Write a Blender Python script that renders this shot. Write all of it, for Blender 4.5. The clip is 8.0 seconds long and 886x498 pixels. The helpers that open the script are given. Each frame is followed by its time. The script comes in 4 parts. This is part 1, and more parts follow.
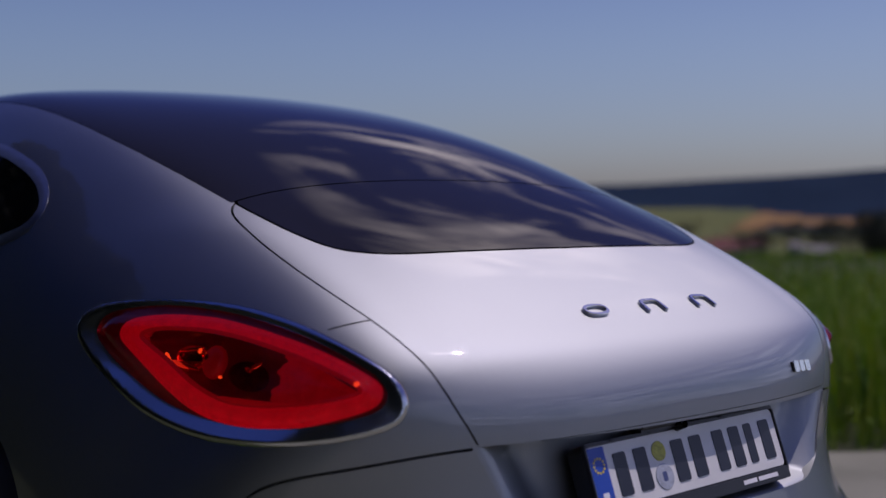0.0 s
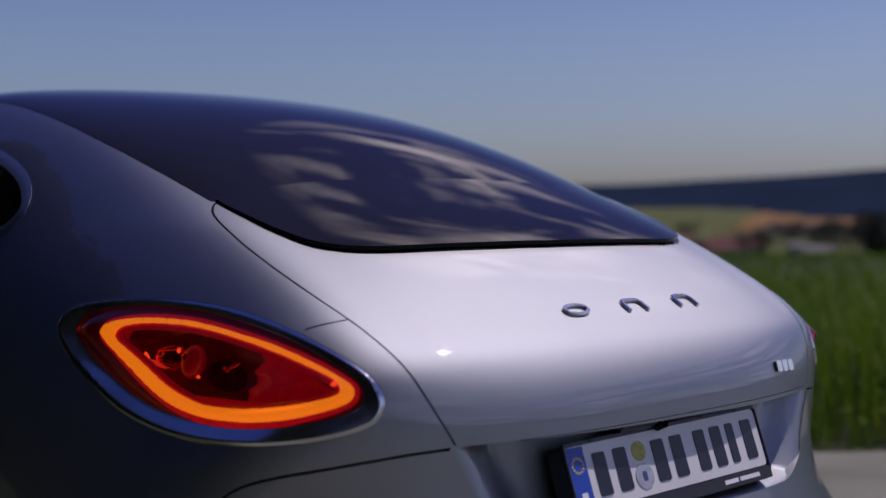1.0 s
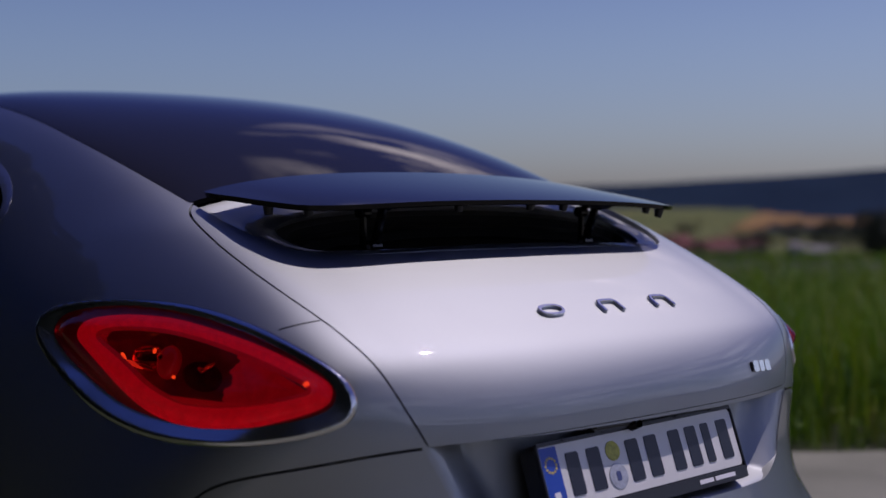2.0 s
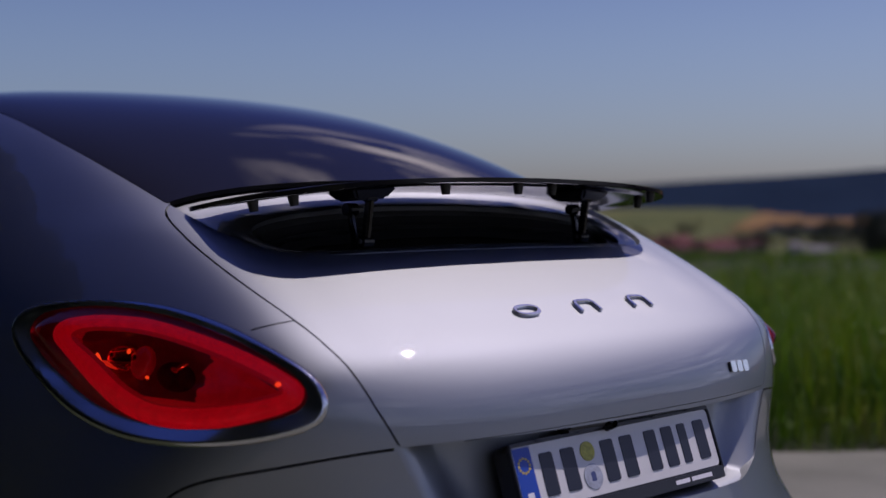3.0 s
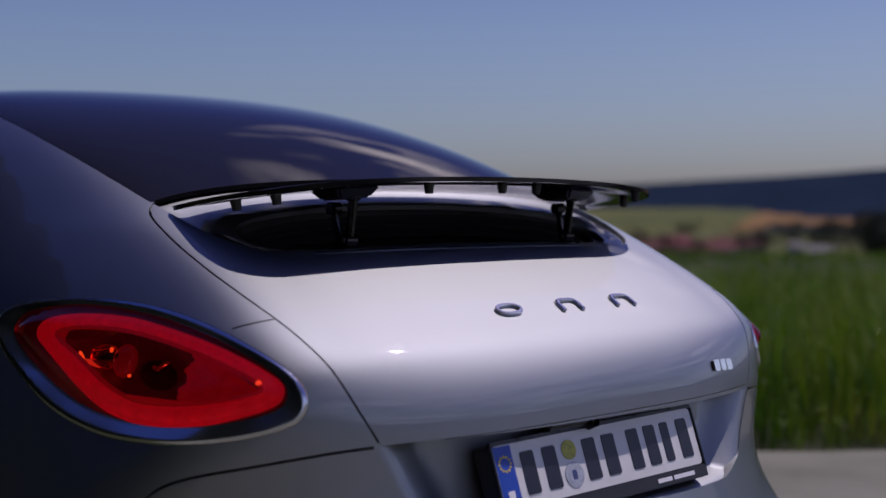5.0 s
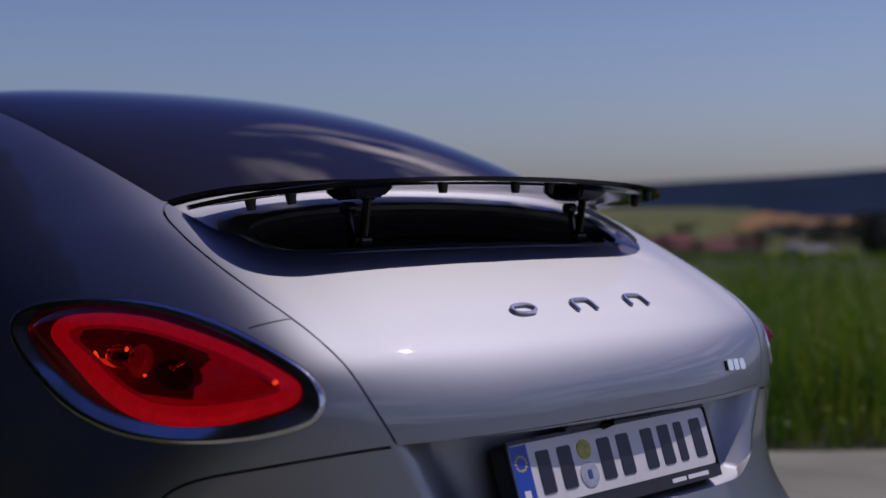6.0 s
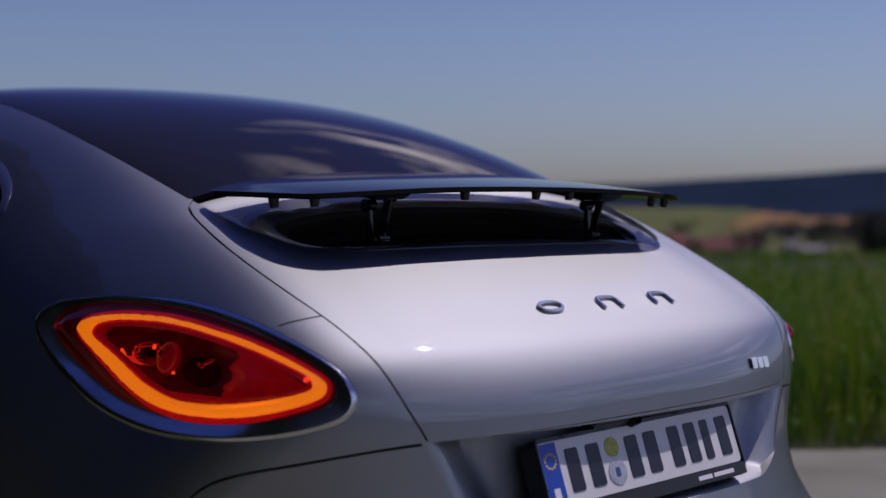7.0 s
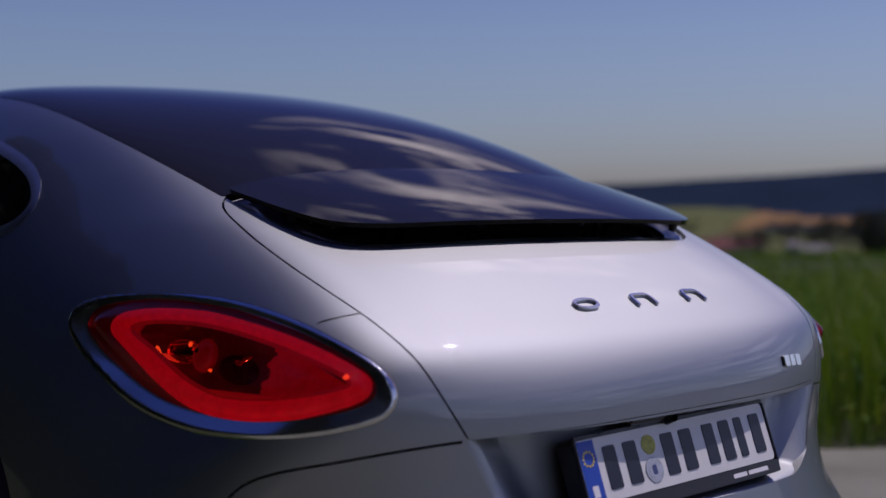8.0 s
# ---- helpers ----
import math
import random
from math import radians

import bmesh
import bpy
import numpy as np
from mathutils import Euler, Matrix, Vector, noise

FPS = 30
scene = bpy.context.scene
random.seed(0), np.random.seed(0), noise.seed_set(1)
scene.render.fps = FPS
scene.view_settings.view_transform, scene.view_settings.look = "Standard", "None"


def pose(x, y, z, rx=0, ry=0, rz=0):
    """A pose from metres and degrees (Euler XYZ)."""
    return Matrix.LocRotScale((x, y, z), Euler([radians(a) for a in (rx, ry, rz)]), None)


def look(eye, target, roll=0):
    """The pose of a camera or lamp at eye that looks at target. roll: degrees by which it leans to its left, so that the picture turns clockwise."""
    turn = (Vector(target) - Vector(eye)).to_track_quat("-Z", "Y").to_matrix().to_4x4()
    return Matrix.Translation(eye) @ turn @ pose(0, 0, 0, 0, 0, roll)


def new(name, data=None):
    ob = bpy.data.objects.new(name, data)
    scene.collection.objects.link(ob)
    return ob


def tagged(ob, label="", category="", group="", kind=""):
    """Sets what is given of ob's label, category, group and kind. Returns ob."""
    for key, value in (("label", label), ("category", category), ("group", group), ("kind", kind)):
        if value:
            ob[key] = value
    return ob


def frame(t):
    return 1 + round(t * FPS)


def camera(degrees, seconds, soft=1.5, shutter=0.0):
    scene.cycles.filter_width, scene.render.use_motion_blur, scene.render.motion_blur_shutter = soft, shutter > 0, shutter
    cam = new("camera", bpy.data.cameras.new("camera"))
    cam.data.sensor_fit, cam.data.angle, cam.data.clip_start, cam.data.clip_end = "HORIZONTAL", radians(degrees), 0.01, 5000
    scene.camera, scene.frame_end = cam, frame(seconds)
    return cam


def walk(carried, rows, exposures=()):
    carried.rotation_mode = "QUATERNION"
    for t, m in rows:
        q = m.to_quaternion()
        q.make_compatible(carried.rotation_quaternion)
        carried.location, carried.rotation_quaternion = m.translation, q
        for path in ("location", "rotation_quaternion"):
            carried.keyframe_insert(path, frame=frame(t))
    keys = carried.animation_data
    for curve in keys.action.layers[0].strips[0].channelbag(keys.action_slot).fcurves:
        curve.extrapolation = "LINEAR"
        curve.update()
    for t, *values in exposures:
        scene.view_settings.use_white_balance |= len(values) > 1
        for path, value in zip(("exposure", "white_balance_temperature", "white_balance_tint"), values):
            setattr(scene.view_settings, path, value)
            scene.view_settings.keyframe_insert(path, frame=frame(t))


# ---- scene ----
cam = camera(40.2, 8.0)
cam.data.dof.use_dof, cam.data.dof.focus_distance, cam.data.dof.aperture_fstop = True, 2.3, 2.0
# seconds, x, y, z, yaw to the right, pitch, lean
ROWS = [
    (0.0, -1.7699, -1.3992, 1.1458, 40.20, -1.69, -0.18),
    (0.5, -1.7613, -1.4092, 1.1471, 40.20, -1.72, -0.17),
    (1.0, -1.7387, -1.4184, 1.1448, 40.20, -1.70, -0.17),
    (1.5, -1.7263, -1.4374, 1.1456, 40.19, -1.69, -0.20),
    (3.0, -1.6754, -1.4837, 1.1460, 40.18, -1.68, -0.20),
    (3.5, -1.6650, -1.4988, 1.1468, 40.23, -1.69, -0.18),
    (4.0, -1.6543, -1.5105, 1.1472, 40.25, -1.70, -0.17),
    (5.5, -1.6565, -1.5054, 1.1442, 40.16, -1.70, -0.15),
    (6.0, -1.6771, -1.4889, 1.1442, 40.26, -1.70, -0.15),
    (6.5, -1.6949, -1.4726, 1.1436, 40.33, -1.72, -0.16),
    (7.0, -1.7169, -1.4528, 1.1413, 40.37, -1.74, -0.11),
    (7.5, -1.7386, -1.4303, 1.1385, 40.37, -1.74, -0.12),
    (8.0, -1.7617, -1.4106, 1.1362, 40.30, -1.73, -0.15),
]
walk(cam, [(t, pose(x, y, z, 90 + pitch, 0, -yaw) @ pose(0, 0, 0, 0, 0, lean)) for t, x, y, z, yaw, pitch, lean in ROWS], [(0.0, -0.22, 5900, 27), (8.0, -0.22, 5900, 27)])

# ---- world, sun ----
SUN = Vector((0.425, -0.085, 0.90)).normalized()
elev, turn_east = math.asin(SUN.z), math.atan2(SUN.x, SUN.y)
world = bpy.data.worlds.new("sky")
scene.world = world
world.use_nodes = True
wn, wl = world.node_tree.nodes, world.node_tree.links
sky = wn.new("ShaderNodeTexSky")
sky.sky_type, sky.sun_disc, sky.sun_elevation, sky.sun_rotation = "NISHITA", False, elev, turn_east
sky.air_density, sky.dust_density, sky.ozone_density = 1.0, 1.6, 3.0
# streaky fair-weather clouds, high up
flat = wn.new("ShaderNodeTexCoord")
sep = wn.new("ShaderNodeSeparateXYZ")
wl.new(flat.outputs["Generated"], sep.inputs[0])
zmax = wn.new("ShaderNodeMath")
zmax.operation = "MAXIMUM"
zmax.inputs[1].default_value = 0.05
wl.new(sep.outputs["Z"], zmax.inputs[0])
plane = wn.new("ShaderNodeVectorMath")
plane.operation = "DIVIDE"
joined = wn.new("ShaderNodeCombineXYZ")
for k in range(3):
    wl.new(zmax.outputs[0], joined.inputs[k])
wl.new(flat.outputs["Generated"], plane.inputs[0])
wl.new(joined.outputs[0], plane.inputs[1])
cmap = wn.new("ShaderNodeMapping")
cmap.inputs["Rotation"].default_value = (0, 0, radians(25))
cmap.inputs["Location"].default_value = (0.15, 0.10, 0)
cmap.inputs["Scale"].default_value = (1.1, 3.2, 1)
wl.new(plane.outputs[0], cmap.inputs[0])
cloud = wn.new("ShaderNodeTexNoise")
cloud.inputs["Scale"].default_value, cloud.inputs["Detail"].default_value = 1.6, 7
cloud.inputs["Roughness"].default_value, cloud.inputs["Distortion"].default_value = 0.58, 0.6
wl.new(cmap.outputs[0], cloud.inputs["Vector"])
ramp = wn.new("ShaderNodeValToRGB")
ramp.color_ramp.elements[0].position, ramp.color_ramp.elements[1].position = 0.48, 0.64
wl.new(cloud.outputs["Fac"], ramp.inputs[0])
high = wn.new("ShaderNodeMapRange")
high.inputs["From Min"].default_value, high.inputs["From Max"].default_value = 0.953, 0.984
# the clouds stand to the car's right and thin out to its left
lean_x = wn.new("ShaderNodeVectorMath")
lean_x.operation = "DOT_PRODUCT"
lean_x.inputs[1].default_value = (0.68, 0.50, 0.53)
wl.new(flat.outputs["Generated"], lean_x.inputs[0])
wl.new(lean_x.outputs["Value"], high.inputs["Value"])
amount = wn.new("ShaderNodeMath")
amount.operation = "MULTIPLY"
low_clear = wn.new("ShaderNodeMapRange")
low_clear.inputs["From Min"].default_value, low_clear.inputs["From Max"].default_value = 0.36, 0.48
wl.new(sep.outputs["Z"], low_clear.inputs["Value"])
both = wn.new("ShaderNodeMath")
both.operation = "MULTIPLY"
wl.new(high.outputs[0], both.inputs[0])
wl.new(low_clear.outputs[0], both.inputs[1])
wl.new(ramp.outputs[0], amount.inputs[0])
wl.new(both.outputs[0], amount.inputs[1])
mixc = wn.new("ShaderNodeMix")
mixc.data_type = "RGBA"
wl.new(amount.outputs[0], mixc.inputs["Factor"])
# the blue deepens towards the zenith, as the bright trim mirrors it
deep = wn.new("ShaderNodeValToRGB")
deep.color_ramp.interpolation = "EASE"
deep.color_ramp.elements[0].position, deep.color_ramp.elements[0].color = 0.12, (0.92, 0.93, 0.96, 1)
deep.color_ramp.elements[1].position, deep.color_ramp.elements[1].color = 0.40, (0.33, 0.355, 0.76, 1)
wl.new(sep.outputs["Z"], deep.inputs[0])
darker = wn.new("ShaderNodeMix")
darker.data_type, darker.blend_type = "RGBA", "MULTIPLY"
darker.inputs["Factor"].default_value = 1.0
wl.new(sky.outputs[0], darker.inputs["A"])
wl.new(deep.outputs[0], darker.inputs["B"])
wl.new(darker.outputs["Result"], mixc.inputs["A"])
mixc.inputs["B"].default_value = (22, 20, 18, 1)
# low bands of cloud over the horizon behind the car
lmap = wn.new("ShaderNodeMapping")
lmap.inputs["Scale"].default_value = (1.6, 1.6, 13)
wl.new(flat.outputs["Generated"], lmap.inputs[0])
bank = wn.new("ShaderNodeTexNoise")
bank.inputs["Scale"].default_value, bank.inputs["Detail"].default_value = 2.2, 6
bank.inputs["Roughness"].default_value, bank.inputs["Distortion"].default_value = 0.55, 0.5
wl.new(lmap.outputs[0], bank.inputs["Vector"])
bank_ramp = wn.new("ShaderNodeValToRGB")
bank_ramp.color_ramp.elements[0].position, bank_ramp.color_ramp.elements[1].position = 0.46, 0.62
wl.new(bank.outputs["Fac"], bank_ramp.inputs[0])
behind = wn.new("ShaderNodeMapRange")
behind.inputs["From Min"].default_value, behind.inputs["From Max"].default_value = 0.05, -0.25
wl.new(sep.outputs["Y"], behind.inputs["Value"])
rise = wn.new("ShaderNodeMapRange")
rise.inputs["From Min"].default_value, rise.inputs["From Max"].default_value = 0.52, 0.34
wl.new(sep.outputs["Z"], rise.inputs["Value"])
low_a, low_b = wn.new("ShaderNodeMath"), wn.new("ShaderNodeMath")
low_a.operation = low_b.operation = "MULTIPLY"
wl.new(behind.outputs[0], low_a.inputs[0])
wl.new(rise.outputs[0], low_a.inputs[1])
wl.new(low_a.outputs[0], low_b.inputs[0])
wl.new(bank_ramp.outputs[0], low_b.inputs[1])
mixd = wn.new("ShaderNodeMix")
mixd.data_type = "RGBA"
wl.new(low_b.outputs[0], mixd.inputs["Factor"])
wl.new(mixc.outputs["Result"], mixd.inputs["A"])
mixd.inputs["B"].default_value = (11.0, 11.8, 14.0, 1)
wl.new(mixd.outputs["Result"], wn["Background"].inputs["Color"])
wn["Background"].inputs["Strength"].default_value = 0.082

sun_data = bpy.data.lights.new("sun", "SUN")
sun_data.energy, sun_data.angle, sun_data.color = 3.2, radians(0.53), (1, 0.88, 0.74)
sun = new("sun", sun_data)
sun.matrix_world = look(SUN * 30, (0, 0, 0))


# ---- materials ----
def material(name, base, rough=0.5, metal=0.0, vary=0.0, scale=8.0, bump=0.0, fine=60.0, coat=0.0, emit=None, glow=0.0, spec=0.5):
    m = bpy.data.materials.new(name)
    m.use_nodes = True
    n, l = m.node_tree.nodes, m.node_tree.links
    b = n["Principled BSDF"]
    b.inputs["Base Color"].default_value = (*base, 1)
    b.inputs["Roughness"].default_value, b.inputs["Metallic"].default_value = rough, metal
    b.inputs["Coat Weight"].default_value, b.inputs["Coat Roughness"].default_value = coat, 0.02
    b.inputs["Specular IOR Level"].default_value = spec
    if emit:
        b.inputs["Emission Color"].default_value, b.inputs["Emission Strength"].default_value = (*emit, 1), glow
    if vary or bump:
        co = n.new("ShaderNodeTexCoord")
        big, small = n.new("ShaderNodeTexNoise"), n.new("ShaderNodeTexNoise")
        big.inputs["Scale"].default_value, big.inputs["Detail"].default_value = scale, 4
        small.inputs["Scale"].default_value, small.inputs["Detail"].default_value = fine, 3
        l.new(co.outputs["Object"], big.inputs["Vector"])
        l.new(co.outputs["Object"], small.inputs["Vector"])
        if vary:
            add = n.new("ShaderNodeMath")
            l.new(big.outputs["Fac"], add.inputs[0])
            l.new(small.outputs["Fac"], add.inputs[1])
            rng = n.new("ShaderNodeMapRange")
            rng.inputs["From Min"].default_value, rng.inputs["From Max"].default_value = 0.7, 1.3
            rng.inputs["To Min"].default_value, rng.inputs["To Max"].default_value = 1 - vary, 1 + vary
            l.new(add.outputs[0], rng.inputs["Value"])
            mul = n.new("ShaderNodeVectorMath")
            mul.operation = "SCALE"
            mul.inputs[0].default_value = base
            l.new(rng.outputs[0], mul.inputs["Scale"])
            l.new(mul.outputs[0], b.inputs["Base Color"])
        if bump:
            bp = n.new("ShaderNodeBump")
            bp.inputs["Strength"].default_value, bp.inputs["Distance"].default_value = bump, 0.01
            l.new(small.outputs["Fac"], bp.inputs["Height"])
            l.new(bp.outputs[0], b.inputs["Normal"])
    return m


def lens_material(name, tint, gloss=0.06):
    """Clear tinted plastic over a lamp: lets light through and mirrors a little."""
    m = bpy.data.materials.new(name)
    m.use_nodes = True
    n, l = m.node_tree.nodes, m.node_tree.links
    n.remove(n["Principled BSDF"])
    see, shine, mix, fres = n.new("ShaderNodeBsdfTransparent"), n.new("ShaderNodeBsdfGlossy"), n.new("ShaderNodeMixShader"), n.new("ShaderNodeFresnel")
    see.inputs[0].default_value = (*tint, 1)
    shine.inputs["Roughness"].default_value = 0.03
    fres.inputs["IOR"].default_value = 1.22
    l.new(fres.outputs[0], mix.inputs[0])
    l.new(see.outputs[0], mix.inputs[1])
    l.new(shine.outputs[0], mix.inputs[2])
    l.new(mix.outputs[0], n["Material Output"].inputs[0])
    return m




def flake_paint(name, tone, rough, ior):
    """Metallic flakes with a short-tailed sheen under a glossy clear coat."""
    m = bpy.data.materials.new(name)
    m.use_nodes = True
    n, l = m.node_tree.nodes, m.node_tree.links
    n.remove(n["Principled BSDF"])
    co, grain, cloudy, add = n.new("ShaderNodeTexCoord"), n.new("ShaderNodeTexNoise"), n.new("ShaderNodeTexNoise"), n.new("ShaderNodeMath")
    grain.inputs["Scale"].default_value, cloudy.inputs["Scale"].default_value = 900, 3
    l.new(co.outputs["Object"], grain.inputs["Vector"])
    l.new(co.outputs["Object"], cloudy.inputs["Vector"])
    l.new(grain.outputs["Fac"], add.inputs[0])
    l.new(cloudy.outputs["Fac"], add.inputs[1])
    rng, tint = n.new("ShaderNodeMapRange"), n.new("ShaderNodeVectorMath")
    rng.inputs["From Min"].default_value, rng.inputs["From Max"].default_value = 0.7, 1.3
    rng.inputs["To Min"].default_value, rng.inputs["To Max"].default_value = 0.97, 1.03
    l.new(add.outputs[0], rng.inputs["Value"])
    tint.operation = "SCALE"
    tint.inputs[0].default_value = tone
    l.new(rng.outputs[0], tint.inputs["Scale"])
    flakes, coat, mix, fres = n.new("ShaderNodeBsdfGlossy"), n.new("ShaderNodeBsdfGlossy"), n.new("ShaderNodeMixShader"), n.new("ShaderNodeFresnel")
    flakes.distribution, coat.distribution = "BECKMANN", "GGX"
    flakes.inputs["Roughness"].default_value, coat.inputs["Roughness"].default_value = rough, 0.02
    fres.inputs["IOR"].default_value = ior
    l.new(tint.outputs[0], flakes.inputs["Color"])
    l.new(fres.outputs[0], mix.inputs[0])
    # a share of the flakes lies askew and scatters wider
    askew, both_kinds = n.new("ShaderNodeBsdfGlossy"), n.new("ShaderNodeMixShader")
    askew.distribution = "GGX"
    askew.inputs["Roughness"].default_value, both_kinds.inputs[0].default_value = 0.62, 0.36
    l.new(tint.outputs[0], askew.inputs["Color"])
    l.new(flakes.outputs[0], both_kinds.inputs[1])
    l.new(askew.outputs[0], both_kinds.inputs[2])
    l.new(both_kinds.outputs[0], mix.inputs[1])
    l.new(coat.outputs[0], mix.inputs[2])
    l.new(mix.outputs[0], n["Material Output"].inputs[0])
    return m


PAINT = flake_paint("lilac_metallic_paint", (0.325, 0.350, 0.368), 0.63, 1.6)
GLASS = material("black_privacy_glass", (0.012, 0.011, 0.010), 0.03, 0.0, coat=0.0, spec=0.16)
BLACK = material("black_plastic", (0.012, 0.012, 0.013), 0.35, vary=0.1, bump=0.05, fine=300)
SHUT = material("dark_underbody", (0.01, 0.01, 0.012), 0.7)
SATIN = material("satin_bright_trim", (0.42, 0.43, 0.47), 0.38, 1.0)
CHROME = material("chrome", (0.78, 0.79, 0.80), 0.20, 1.0)
SMOKED = material("dark_chrome", (0.62, 0.64, 0.68), 0.20, 1.0)
RUBBER = material("tyre_rubber", (0.02, 0.02, 0.02), 0.8, vary=0.2, bump=0.2)
ALLOY = material("alloy_wheel", (0.5, 0.5, 0.52), 0.3, 1.0)


# ---- shaping helpers ----
def bspline_matrix(count, places):
    """Rows of uniform cubic B-spline weights at the places given, with free ends."""
    m = np.zeros((len(places), count))
    for a, u in enumerate(places):
        k = min(int(u), count - 2)
        f = u - k
        w = ((1 - f) ** 3 / 6, (3 * f ** 3 - 6 * f ** 2 + 4) / 6, (-3 * f ** 3 + 3 * f ** 2 + 3 * f + 1) / 6, f ** 3 / 6)
        for d, v in zip(range(k - 1, k + 3), w):
            if d < 0:
                m[a, 0] += 2 * v
                m[a, 1] -= v
            elif d > count - 1:
                m[a, -1] += 2 * v
                m[a, -2] -= v
            else:
                m[a, d] += v
    return m


# Half cross-sections of the body, from the middle of the car to the sill or wheel.
# Each fans out of a point (y, z) low on the flank to its middle point (y, z); then
# pairs of half width and the share of the way back to that low point.
SIDE = 0.93
REAR_HUB, FRONT_HUB = (0.84, 0.36), (3.68, 0.36)
SECTIONS = [
    ((-0.02, 0.22), REAR_HUB, [(0.28, 0.005), (0.48, 0.02), (0.62, 0.06), (0.72, 0.14), (0.80, 0.26), (0.86, 0.42), (0.91, 0.66)]),
    ((-0.10, 0.36), REAR_HUB, [(0.28, 0.01), (0.48, 0.04), (0.62, 0.09), (0.73, 0.17), (0.81, 0.29), (0.87, 0.45), (0.915, 0.68)]),
    ((-0.085, 0.50), REAR_HUB, [(0.28, 0.012), (0.48, 0.075), (0.61, 0.14), (0.73, 0.20), (0.81, 0.32), (0.87, 0.48), (0.915, 0.70)]),
    ((-0.035, 0.68), REAR_HUB, [(0.28, 0.012), (0.48, 0.075), (0.61, 0.15), (0.72, 0.26), (0.805, 0.38), (0.865, 0.53), (0.915, 0.73)]),
    ((-0.03, 0.82), REAR_HUB, [(0.28, 0.015), (0.48, 0.065), (0.61, 0.135), (0.715, 0.24), (0.80, 0.37), (0.86, 0.53), (0.91, 0.74)]),
    ((0.02, 0.905), REAR_HUB, [(0.28, 0.010), (0.48, 0.042), (0.605, 0.09), (0.71, 0.19), (0.79, 0.34), (0.855, 0.53), (0.91, 0.74)]),
    ((0.10, 0.960), REAR_HUB, [(0.28, 0.008), (0.48, 0.028), (0.61, 0.065), (0.705, 0.16), (0.785, 0.32), (0.85, 0.52), (0.91, 0.74)]),
    ((0.31, 1.076), REAR_HUB, [(0.28, 0.006), (0.48, 0.025), (0.595, 0.062), (0.685, 0.15), (0.77, 0.30), (0.845, 0.51), (0.91, 0.74)]),
    ((0.66, 1.225), REAR_HUB, [(0.28, 0.008), (0.48, 0.031), (0.60, 0.067), (0.685, 0.14), (0.765, 0.26), (0.845, 0.46), (0.91, 0.72)]),
    ((1.02, 1.365), (1.05, 0.36), [(0.28, 0.012), (0.48, 0.041), (0.60, 0.077), (0.675, 0.135), (0.745, 0.23), (0.83, 0.40), (0.905, 0.68)]),
    ((1.42, 1.455), (1.45, 0.36), [(0.28, 0.009), (0.48, 0.032), (0.60, 0.066), (0.67, 0.125), (0.735, 0.22), (0.82, 0.41), (0.905, 0.68)]),
    ((1.85, 1.502), (1.85, 0.36), [(0.28, 0.005), (0.46, 0.018), (0.57, 0.042), (0.65, 0.115), (0.73, 0.23), (0.82, 0.43), (0.905, 0.68)]),
    ((2.35, 1.500), (2.30, 0.36), [(0.28, 0.005), (0.46, 0.020), (0.57, 0.048), (0.65, 0.115), (0.73, 0.23), (0.82, 0.43), (0.905, 0.68)]),
    ((2.85, 1.40), (2.75, 0.36), [(0.28, 0.010), (0.47, 0.030), (0.59, 0.064), (0.67, 0.125), (0.75, 0.23), (0.83, 0.41), (0.905, 0.68)]),
    ((3.30, 1.14), (3.20, 0.36), [(0.28, 0.012), (0.48, 0.034), (0.62, 0.072), (0.71, 0.13), (0.79, 0.23), (0.85, 0.40), (0.905, 0.66)]),
    ((3.80, 0.98), FRONT_HUB, [(0.28, 0.012), (0.48, 0.034), (0.62, 0.075), (0.72, 0.14), (0.80, 0.25), (0.86, 0.42), (0.905, 0.66)]),
    ((4.35, 0.86), FRONT_HUB, [(0.28, 0.015), (0.46, 0.045), (0.60, 0.10), (0.71, 0.18), (0.80, 0.30), (0.86, 0.48), (0.905, 0.70)]),
    ((4.64, 0.66), FRONT_HUB, [(0.26, 0.015), (0.44, 0.055), (0.58, 0.12), (0.70, 0.22), (0.79, 0.36), (0.86, 0.52), (0.905, 0.72)]),
    ((4.68, 0.42), FRONT_HUB, [(0.26, 0.015), (0.44, 0.055), (0.58, 0.12), (0.70, 0.22), (0.79, 0.36), (0.86, 0.52), (0.905, 0.72)]),
    ((4.58, 0.22), FRONT_HUB, [(0.26, 0.01), (0.44, 0.04), (0.58, 0.09), (0.70, 0.18), (0.79, 0.31), (0.86, 0.48), (0.905, 0.70)]),
]


def ease(v, lo, hi):
    t = np.clip((v - lo) / (hi - lo), 0, 1)
    return t * t * (3 - 2 * t)


